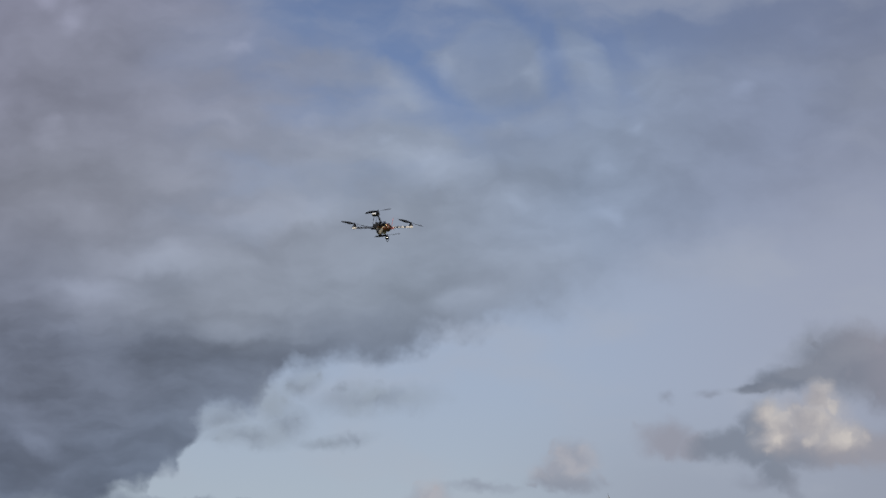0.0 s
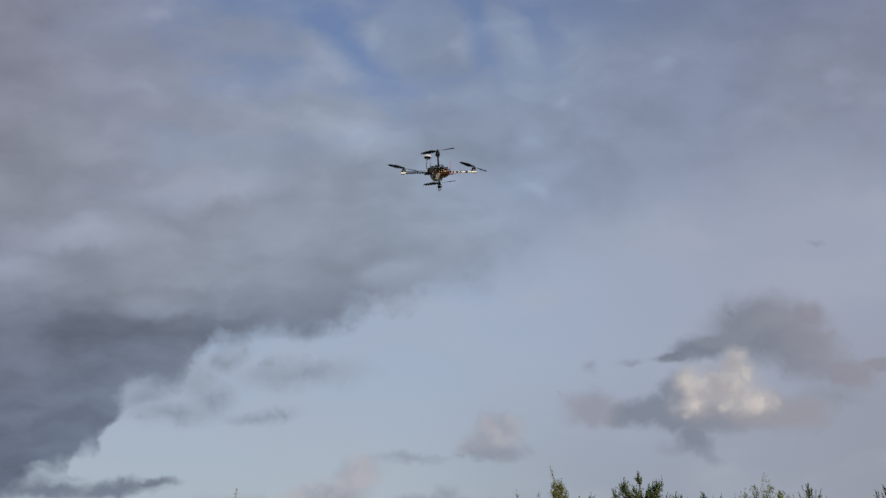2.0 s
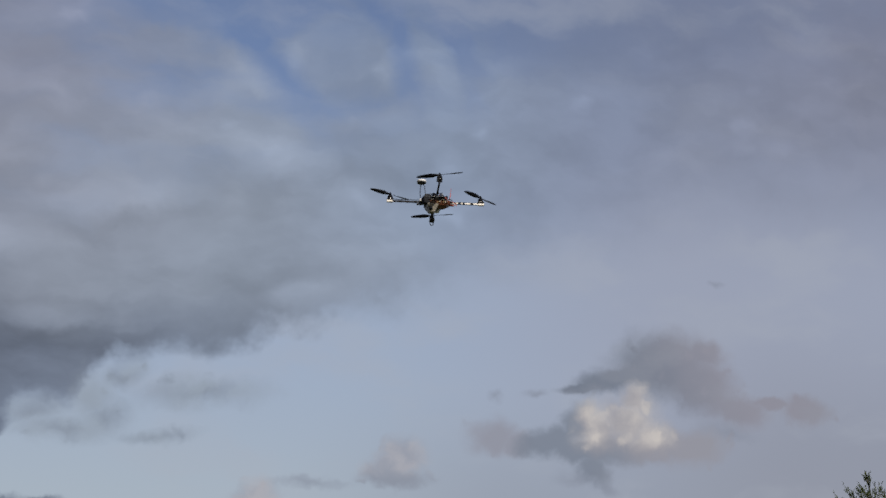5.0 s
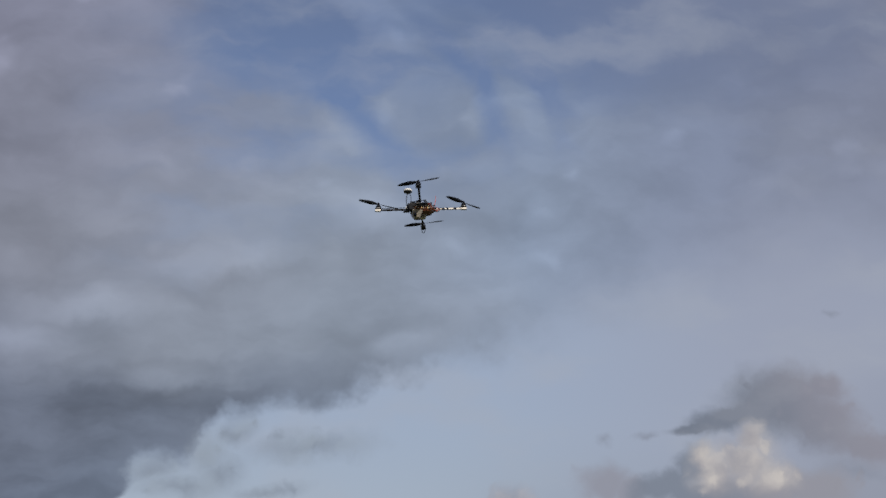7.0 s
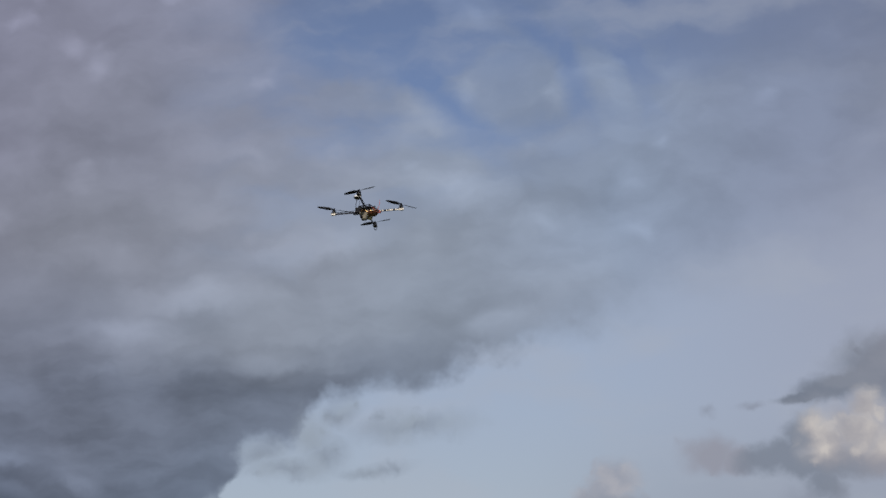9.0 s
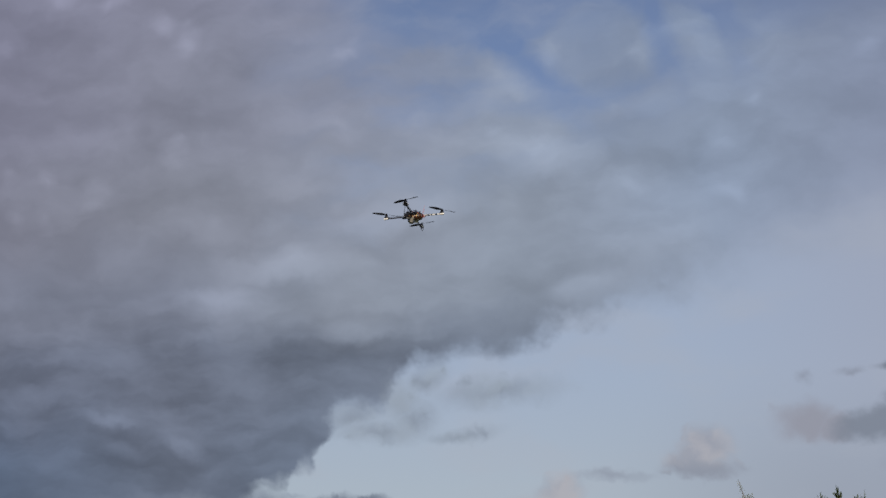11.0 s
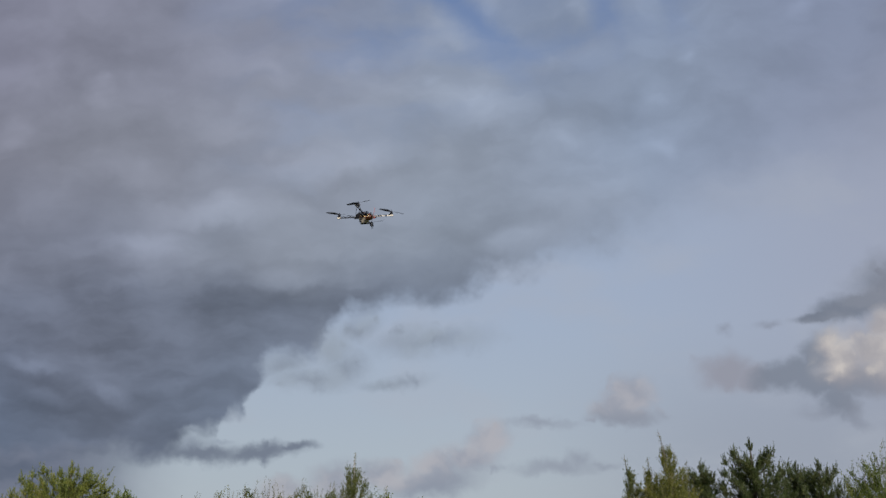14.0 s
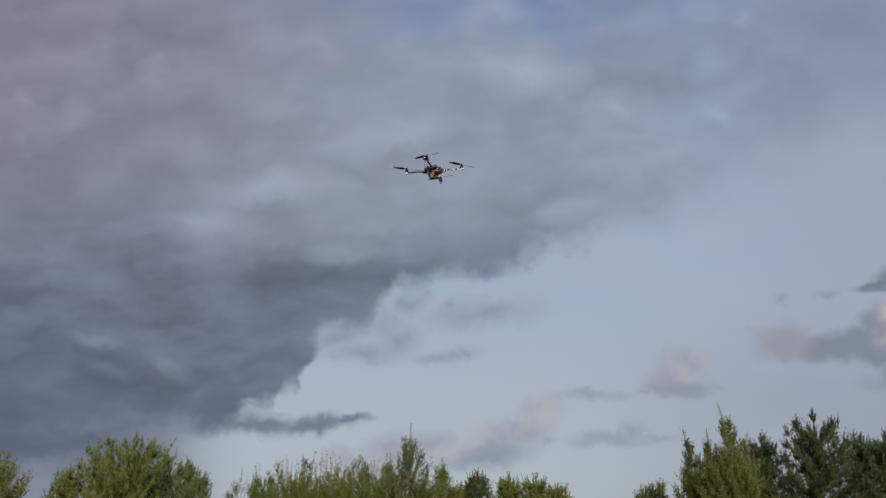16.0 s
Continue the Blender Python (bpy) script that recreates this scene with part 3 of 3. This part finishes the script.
def broadleaf(name, seed, azimuth, elevation, distance, width, leaf_mat, bark_mat, label,
              stems=1, limbs=34, dense=1.0, leaf=0.076, slim=0.25, form="round", whips=0, lean=0.0):
    """Birch, sallow or willow: stems, rising limbs, twigs and leaves; whips are bare-looking top shoots."""
    c = Crown(seed)
    rng = c.rng
    h = rise_to(elevation, distance)
    for s in range(stems):
        a0 = 6.28 * s / stems + rng.random()
        off = 0.0 if stems == 1 else width * 0.55 * (0.3 + 0.7 * rng.random())
        hs = h if s == 0 else h * (0.72 + 0.24 * rng.random())
        foot = Vector((math.cos(a0), math.sin(a0), 0)) * (0.15 * off)
        head = Vector((math.cos(a0) * off * (0.2 if s == 0 else 1.0) + lean, math.sin(a0) * off * (0.2 if s == 0 else 1.0), hs))
        if form == "thicket":
            foot = Vector((math.cos(a0) * off, 0.6 * math.sin(a0) * off, 0)) + Vector((width * (rng.random() - 0.5) * 1.3, 0, 0))
            head = foot + Vector((0.25 * rng.normal() + lean, 0.2 * rng.normal(), hs))
        pts = stem(c, foot, head, (0.012 * hs + 0.02) / math.sqrt(stems) + 0.01, 0.012)
        for i in range(limbs):
            r = 0.12 + (0.76 if form == "slender" else 0.86) * ((i + rng.random()) / limbs) ** 0.62
            if form == "round":
                reach = width * math.sqrt(max(0.02, 1 - ((r - 0.40) / 0.62) ** 2)) * (0.75 + 0.35 * rng.random())
                lift = 0.30 + 0.55 * r
            elif form == "slender":
                reach = width * (1.0 - r) ** 0.95 * 1.25 * (0.6 + 0.5 * rng.random())
                lift = 0.80 + 0.30 * r
            else:
                reach = width * 0.42 * (1.03 - r) ** 0.6 * (0.6 + 0.6 * rng.random())
                lift = 0.80 + 0.3 * r
            a = limb(c, on(pts, max(0.03, r - reach * math.tan(min(lift + 0.2, 1.25)) / hs)), rng.random() * 6.28, lift, reach, 0.45, 0.006 * h * (1.1 - r) * 0.45 + 0.005)
            twigs = int((4 + 6.5 * reach) * dense * (0.12 if r < 0.33 else 1.8))
            for _ in range(twigs):
                q = on(a, 0.2 + 0.8 * rng.random())
                ahead = (a[-1] - a[-2]).normalized()
                tip = (ahead * 0.6 + Vector((0, 0, 0.75)) + Vector(rng.normal(size=3)) * 0.42).normalized()
                e = q + tip * (0.28 + 0.38 * rng.random()) * (1.0 if form == "round" else 0.85)
                c.leaves(q, e, 18, leaf, 0.55, 0.05, 0.03)
        # the leader, leafy to its tip
        c.leaves(on(pts, 0.76), pts[-1], int((80 if form == "slender" else 30) * dense), leaf, 0.5, 0.0, 0.06)
    for i in range(whips):
        az = rng.random() * 6.28
        q = Vector((math.cos(az), 0.6 * math.sin(az), 0)) * width * 0.9 * math.sqrt(rng.random()) + Vector((lean * 0.7, 0, h * (0.64 + 0.14 * rng.random())))
        e = q + Vector((lean * 0.25 + 0.14 * rng.normal(), 0.1 * rng.normal(), h * (0.18 + 0.20 * rng.random())))
        rod(c.limbs, [q, q.lerp(e, 0.5) + Vector((0.03, 0, 0)), e], [0.010, 0.007, 0.004], 4)
        c.leaves(q, e, 36, leaf, 0.45, 0.05, 0.035)
    x, y = place(azimuth, distance)
    return finish(c, name, x, y, bark_mat, leaf_mat, slim, 4, label, "broadleaves of the wood edge")


def wood_edge():
    low = "low yellow-green sallow bush"
    thicket = "thin grey-green willow thicket with upright whips"
    birch = "slender birch with thin airy crown and feathery tip"
    tall = "tall yellow-green willow with leaning feathery top shoots"
    pine = "dark green pine with upright candle shoots"

    # the rounded sallows and young conifers
    broadleaf("sallow_tree", 11, -28.3, 4.35, 48, 2.7, WILLOW, BARK_GREY, "yellowing rounded sallow with early autumn leaves", stems=5, limbs=42, dense=1.0)
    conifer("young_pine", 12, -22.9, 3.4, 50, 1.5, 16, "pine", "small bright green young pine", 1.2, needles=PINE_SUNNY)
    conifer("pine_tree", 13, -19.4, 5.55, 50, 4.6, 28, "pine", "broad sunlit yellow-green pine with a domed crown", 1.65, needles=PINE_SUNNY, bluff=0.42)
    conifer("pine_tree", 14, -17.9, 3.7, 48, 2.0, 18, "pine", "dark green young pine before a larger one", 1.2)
    conifer("young_pine", 15, -16.1, 4.1, 50, 1.3, 16, "pine", "slim young pine with upright candle shoots", 0.9, needles=SPRUCE)
    conifer("young_pine", 16, -15.1, 3.2, 51, 0.9, 12, "pine", "slim young pine with upright candle shoots", 0.9, needles=SPRUCE)

    # the thicket and its birches
    for seed, az, el, w, leaves in ((21, -12.2, 3.5, 1.2, BIRCH), (22, -10.0, 4.1, 1.3, WILLOW), (23, -8.2, 4.5, 1.2, BIRCH),
                                    (24, -6.3, 4.3, 1.3, WILLOW), (25, -4.5, 4.6, 1.2, BIRCH)):
        broadleaf("willow_bush", seed, az, el, 52, w, leaves, BARK_GREY, thicket, stems=8, limbs=13, dense=0.8, form="thicket", whips=22, leaf=0.068)
    for seed, az, el, w, leaves in ((61, -11.2, 2.8, 1.3, SALLOW), (62, -9.0, 3.2, 1.5, WILLOW), (63, -7.0, 3.5, 1.5, WILLOW), (64, -5.2, 3.5, 1.4, SALLOW),
                                    (65, -3.4, 3.8, 1.4, WILLOW), (66, -1.2, 3.3, 1.5, WILLOW), (67, 0.6, 3.0, 1.3, WILLOW)):
        broadleaf("sallow_bush", seed, az, el, 50, w, leaves, BARK_GREY, low, stems=4, limbs=22, dense=1.3, whips=5)
    broadleaf("birch_tree", 31, -2.0, 6.8, 50, 2.2, BIRCH, BARK_BIRCH, birch, limbs=70, dense=1.4, form="slender", leaf=0.068)
    broadleaf("birch_tree", 32, -3.3, 4.9, 51, 1.5, BIRCH, BARK_BIRCH, birch, limbs=50, dense=1.3, form="slender", leaf=0.068)
    broadleaf("birch_tree", 33, 0.1, 4.7, 51, 1.4, SALLOW, BARK_BIRCH, birch, limbs=56, dense=1.6, form="slender", leaf=0.068)
    conifer("young_pine", 34, 2.4, 3.75, 50, 1.5, 16, "pine", "small dark young pine among bushes", 1.3)
    broadleaf("sallow_bush", 35, 1.6, 3.1, 52, 1.2, SALLOW, BARK_GREY, low, stems=4, limbs=22, dense=1.4)
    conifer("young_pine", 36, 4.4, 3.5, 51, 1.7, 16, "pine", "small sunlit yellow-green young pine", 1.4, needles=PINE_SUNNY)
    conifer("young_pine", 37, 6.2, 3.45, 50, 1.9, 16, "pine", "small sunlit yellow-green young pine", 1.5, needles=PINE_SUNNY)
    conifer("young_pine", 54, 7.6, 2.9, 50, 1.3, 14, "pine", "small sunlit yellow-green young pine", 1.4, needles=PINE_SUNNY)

    # the willows and pines
    broadleaf("sallow_bush", 38, 13.3, 2.9, 51, 1.0, SALLOW, BARK_GREY, "low green sallow bush", stems=4, limbs=20, dense=1.4)
    broadleaf("birch_tree", 39, 14.1, 3.5, 50, 0.6, BIRCH, BARK_BIRCH, birch, limbs=34, dense=1.3, form="slender", leaf=0.068)
    broadleaf("willow_tree", 41, 19.6, 8.0, 50, 1.6, WILLOW, BARK_GREY, tall, limbs=66, dense=1.5, form="slender", lean=-1.5, leaf=0.070)
    broadleaf("willow_tree", 42, 16.7, 6.5, 50, 1.3, BIRCH, BARK_GREY, tall, limbs=50, dense=1.4, form="slender", lean=-0.9, leaf=0.070)
    broadleaf("willow_tree", 43, 17.9, 6.4, 51, 1.5, WILLOW, BARK_GREY, tall, limbs=54, dense=1.5, form="slender", lean=-0.7, leaf=0.070)
    broadleaf("willow_tree", 44, 18.4, 5.5, 48, 1.7, WILLOW, BARK_GREY, "yellowing willow with a dense lower crown", stems=4, limbs=40, dense=1.2, whips=16)
    broadleaf("sallow_bush", 53, 16.7, 4.5, 49, 1.4, WILLOW, BARK_GREY, "yellow-green sallow bush under tall willows", stems=4, limbs=26, dense=1.5, whips=6)
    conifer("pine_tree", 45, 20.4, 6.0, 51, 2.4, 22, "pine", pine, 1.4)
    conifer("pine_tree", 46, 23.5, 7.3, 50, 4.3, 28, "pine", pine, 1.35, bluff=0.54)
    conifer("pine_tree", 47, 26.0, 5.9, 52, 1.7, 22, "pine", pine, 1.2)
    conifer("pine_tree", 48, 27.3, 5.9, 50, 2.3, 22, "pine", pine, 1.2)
    broadleaf("sallow_tree", 49, 30.4, 6.2, 51, 2.2, SALLOW, BARK_GREY, "green rounded sallow with a ragged top", stems=4, limbs=40, dense=1.3, whips=12)
    conifer("pine_tree", 50, 33.4, 6.1, 51, 2.8, 18, "pine", pine, 0.6)
    conifer("pine_tree", 51, 37.6, 5.8, 51, 2.8, 18, "pine", pine, 0.6)
    conifer("pine_tree", 52, 42.4, 8.8, 50.5, 3.4, 22, "pine", pine, 0.6)


wood_edge()

# ---- the quadcopter: x to its right arm, y to its rear arm, z up ----
def motor_bell(parent):
    bm = lathe(bmesh.new(), (0, 0, 0.0), [(0.0125, 0.008), (0.0140, 0.009), (0.0140, 0.013), (0.0132, 0.0135)], 18)
    m = part("motor", bm, STEEL, parent, "silver brushless motor with a black bell", True)
    bm = lathe(bmesh.new(), (0, 0, 0.0), [(0.0142, 0.0137), (0.0142, 0.026), (0.0120, 0.0300), (0.0040, 0.0308), (0.0030, 0.038)], 18)
    part("bell", bm, BLACK, m, smooth=True)
    return m


def propeller(parent, turn):
    """Two twisted, tapering blades and a hub."""
    bm = bmesh.new()
    lathe(bm, (0, 0, 0), [(0.0075, 0.036), (0.0075, 0.043), (0.0045, 0.044), (0.0045, 0.049), (0.0018, 0.052)], 14)
    chord = [(0.006, 0.010, 30), (0.020, 0.017, 26), (0.042, 0.028, 22), (0.070, 0.028, 17), (0.095, 0.024, 13), (0.115, 0.018, 10), (0.125, 0.005, 7)]
    for way in (1, -1):
        rows = []
        for r, w, twist in chord:
            a = radians(twist)
            ring = []
            for k, thick in ((-0.45, 0.0), (-0.1, 0.0016), (0.55, 0.0), (-0.1, -0.0008)):
                ring.append(bm.verts.new((way * r, way * k * w * math.cos(a), 0.0395 + k * w * math.sin(a) + thick)))
            rows.append(ring)
        for a, b in zip(rows, rows[1:]):
            for k in range(4):
                bm.faces.new((a[k], a[(k + 1) % 4], b[(k + 1) % 4], b[k]))
        bm.faces.new(rows[0])
        bm.faces.new(rows[-1])
    bmesh.ops.recalc_face_normals(bm, faces=bm.faces)
    ob = part("propeller", bm, BLACK, parent, "black two-bladed propeller at rest", True)
    ob.rotation_euler.z = radians(turn)
    return ob


def arm(drone, turn, tube_mat, label, prop_turn, banded, capped):
    """One square-tube arm along its own x, with all that sits on its end."""
    bm = box(bmesh.new(), (0.150, 0, 0), (0.210, 0.0085, 0.0085), 0.001)
    a = part("arm", bm, tube_mat, drone, label)
    a.rotation_euler.z = radians(turn)

    def ride(ob):
        ob.location = Vector((0.250, 0, 0))
        return ob

    # a flat end plate, two clamp plates and an oval guard round the motor's foot
    bm = box(bmesh.new(), (0.250, 0, 0.0075), (0.036, 0.030, 0.0025), 0.0008)
    part("motor_plate", bm, CARBON, a)
    if capped:
        bm = box(bmesh.new(), (0.252, 0, -0.001), (0.032, 0.0150, 0.0125), 0.0015)
        part("end_cap", bm, WHITE, a, "white arm end cap")
    if not capped:
        bm = bmesh.new()
        loop = [Vector((0.270, 0.0105 * math.cos(q), 0.010 + 0.025 * math.sin(q))) for q in (2 * math.pi * k / 20 for k in range(21))]
        rod(bm, loop, 0.0022, 6)
        part("motor_guard", bm, BLACK, a, smooth=True)
    ride(motor_bell(a))
    ride(propeller(a, prop_turn - turn))
    for k, x in enumerate((0.082, 0.106, 0.132, 0.156, 0.200) if banded else (0.110, 0.190)):
        bm = box(bmesh.new(), (x, 0, 0), (0.011 if k % 2 else 0.017, 0.0098, 0.0098), 0.0008)
        part("tape_band", bm, BLACK, a, "black tape band")
    bm = rod(bmesh.new(), [(0.06, 0.005, 0.009), (0.10, 0.007, 0.0095), (0.16, 0.004, 0.009), (0.22, 0.006, 0.009), (0.244, 0.004, 0.014)], 0.0017, 6)
    part("motor_cable", bm, BLACK, a)
    # speed controller strapped under the arm
    bm = box(bmesh.new(), (0.085, 0, -0.011), (0.036, 0.019, 0.008), 0.0015)
    part("speed_controller", bm, NAVY, a)
    return a


def plate(z, r, notch, thick):
    bm = bmesh.new()
    ring = []
    for k in range(32):
        q = 2 * math.pi * k / 32
        rr = r * (1 - notch * (0.5 - 0.5 * math.cos(4 * q + math.pi)))
        ring.append((rr * math.cos(q), rr * math.sin(q)))
    lo = [bm.verts.new((x, y, z - thick / 2)) for x, y in ring]
    hi = [bm.verts.new((x, y, z + thick / 2)) for x, y in ring]
    bm.faces.new(lo[::-1])
    bm.faces.new(hi)
    for k in range(32):
        bm.faces.new((lo[k], lo[(k + 1) % 32], hi[(k + 1) % 32], hi[k]))
    return bm


def quadcopter():
    d = thing("quadcopter", pose(0.359, 5.786, 4.456, 1.0, 0.5, -13.5),
              "home-built black and white quadcopter hovering against the sky", "drone")
    part("lower_plate", plate(-0.009, 0.078, 0.22, 0.0025), CARBON, d)
    part("upper_plate", plate(0.0105, 0.072, 0.25, 0.0025), CARBON, d)
    for x, y in ((0.042, 0.042), (-0.042, 0.042), (0.042, -0.042), (-0.042, -0.042)):
        part("standoff", lathe(bmesh.new(), (x, y, 0), [(0.003, -0.0076), (0.003, 0.0090)], 8), GOLD, d)
    arm(d, 0, WHITE, "white square-tube arm with black tape bands", 38, True, True)
    arm(d, 180, ALU_DARK, "dark grey square-tube arm with a white end cap", 28, False, True)
    arm(d, 90, BLACK, "black square-tube arm", -14, False, False)
    arm(d, 270, BLACK, "black square-tube arm", -18, False, False)

    # electronics on the upper plate
    bm = box(bmesh.new(), (-0.004, 0.004, 0.0205), (0.058, 0.050, 0.016), 0.002)
    deck = part("flight_controller", bm, BLACK, d, "black flight controller box with plugs")
    for k in range(6):
        bm = box(bmesh.new(), (-0.028 + 0.010 * k, -0.022, 0.0315), (0.007, 0.010, 0.008 + 0.003 * (k % 3)), 0.001)
        part("plug", bm, (BLACK, NAVY, BOARD)[k % 3], deck)
    bm = box(bmesh.new(), (0.046, 0.012, 0.020), (0.026, 0.040, 0.014), 0.002, 12)
    part("receiver", bm, NAVY, d, "small dark blue radio receiver")
    bm = box(bmesh.new(), (-0.052, -0.010, 0.019), (0.030, 0.046, 0.013), 0.002, -16)
    part("power_module", bm, BLACK, d)
    for k in range(9):
        q = 0.7 * k + 0.3
        bm = box(bmesh.new(), (0.060 * math.cos(q), 0.050 * math.sin(q), 0.022), (0.016 + 0.004 * (k % 3), 0.012, 0.016 + 0.006 * (k % 2)), 0.0015, 37 * k)
        part("connector", bm, (BLACK, NAVY, BLACK)[k % 3], d)
    bm = box(bmesh.new(), (0.004, 0.044, 0.0185), (0.048, 0.018, 0.012), 0.002, 6)
    part("regulator", bm, BLACK, d)

    # copper-red boards under the plates
    bm = box(bmesh.new(), (0.018, -0.018, -0.0215), (0.124, 0.074, 0.021), 0.002, 4, 0.62)
    board = part("power_board", bm, BOARD, d, "copper-red power board with brass contacts")
    for k in range(9):
        bm = lathe(bmesh.new(), (-0.024 + 0.0105 * k, -0.0535 + 0.003 * (k % 2), -0.0165), [(0.0032, -0.007), (0.0042, 0.0), (0.0030, 0.006 + 0.002 * (k % 3))], 8)
        part("capacitor", bm, (GOLD, WRAP, BOARD)[k % 3], board)
    bm = box(bmesh.new(), (-0.054, -0.040, -0.012), (0.050, 0.050, 0.036), 0.003, 14, 0.62)
    part("side_box", bm, BLACK, d, "black plastic side box")
    # the battery slung below in two wrapped blocks
    bm = box(bmesh.new(), (-0.022, -0.008, -0.046), (0.066, 0.088, 0.040), 0.005, 8, 0.42)
    pack = part("battery", bm, WRAP, d, "grey shrink-wrapped battery pack")
    bm = box(bmesh.new(), (-0.022, 0.004, -0.046), (0.069, 0.014, 0.043), 0.002, 8, 0.42)
    part("strap", bm, BLACK, pack, "black hook-and-loop strap")
    bm = box(bmesh.new(), (0.006, 0.048, -0.023), (0.052, 0.036, 0.024), 0.004, 8, 0.70)
    part("battery", bm, PALE, d, "white shrink-wrapped battery pack")
    # little camera and hook under the nose
    bm = box(bmesh.new(), (-0.030, -0.046, -0.058), (0.018, 0.018, 0.016), 0.003, 10)
    eye = part("camera_pod", bm, BLACK, d, "small black camera pod")
    part("camera_lens", rod(bmesh.new(), [(-0.030, -0.054, -0.059), (-0.030, -0.060, -0.062)], [0.006, 0.005], 12), NAVY, eye, smooth=True)

    # positioning aerial on its mast
    foot = Vector((-0.082, -0.006, 0.000))
    part("mast_foot", lathe(bmesh.new(), foot, [(0.008, -0.002), (0.009, 0.004), (0.006, 0.014), (0.004, 0.018)], 12), PALE, d, "white mast foot", True)
    part("mast_bracket", box(bmesh.new(), (-0.072, -0.005, -0.004), (0.034, 0.012, 0.005), 0.001), CARBON, d)
    top = foot + Vector((0.004, 0.004, 0.118))
    mast = part("mast", rod(bmesh.new(), bow(foot + Vector((0, 0, 0.01)), top, (-0.006, 0, 0)), 0.0022, 8), BLACK, d, smooth=True)
    part("mast_cable", rod(bmesh.new(), bow(foot + Vector((0.010, 0, 0.0)), top + Vector((0.010, 0, 0.0)), (0.012, 0, -0.004), 11), 0.0016, 6), BLACK, mast, smooth=True)
    puck = part("puck", lathe(bmesh.new(), top, [(0.015, -0.0035), (0.0225, -0.0012), (0.0240, 0.0012)], 26), NAVY, mast, "dark blue aerial puck with white lid", True)
    part("lid", lathe(bmesh.new(), top, [(0.0256, 0.0014), (0.0258, 0.0105), (0.0235, 0.0128), (0.0170, 0.0145), (0.0070, 0.0150)], 26), PALE, puck, "domed white lid", True)

    # radio whip and loose wires
    whip = rod(bmesh.new(), bow((0.074, 0.010, 0.016), (0.086, 0.014, 0.098), (0.004, 0, 0)), [0.0026, 0.0024, 0.0022, 0.0020, 0.0018, 0.0016, 0.0015, 0.0014, 0.0013], 6)
    part("whip_aerial", whip, RED, d, "thin red whip aerial", True)
    wires = [
        ((0.060, -0.030, -0.010), (0.096, -0.020, -0.016), (0.016, -0.010, -0.020), RED),
        ((0.064, -0.020, 0.006), (0.104, -0.008, -0.004), (0.010, -0.012, -0.026), WRAP),
        ((0.070, -0.036, -0.016), (0.112, -0.042, -0.036), (0.004, -0.004, 0.010), RED),
        ((0.050, -0.052, -0.012), (0.088, -0.034, -0.024), (0.012, -0.012, 0.012), BLACK),
        ((-0.040, 0.020, 0.026), (0.036, 0.026, 0.026), (0, 0.006, 0.018), BLACK),
        ((-0.020, -0.030, 0.026), (0.050, -0.024, 0.024), (0, -0.014, 0.012), BLACK),
        ((-0.062, -0.030, 0.016), (-0.010, -0.036, 0.026), (0, -0.010, 0.010), NAVY),
        ((0.010, -0.034, 0.020), (0.066, -0.028, -0.010), (0.010, -0.020, 0.004), RED),
        ((-0.058, 0.012, 0.020), (-0.078, -0.004, 0.006), (-0.010, 0, 0.008), BLACK),
    ]
    for a, b, sag, mat in wires:
        part("wire", rod(bmesh.new(), bow(a, b, sag), 0.0020, 6), mat, d, smooth=True)
    return d


quadcopter()
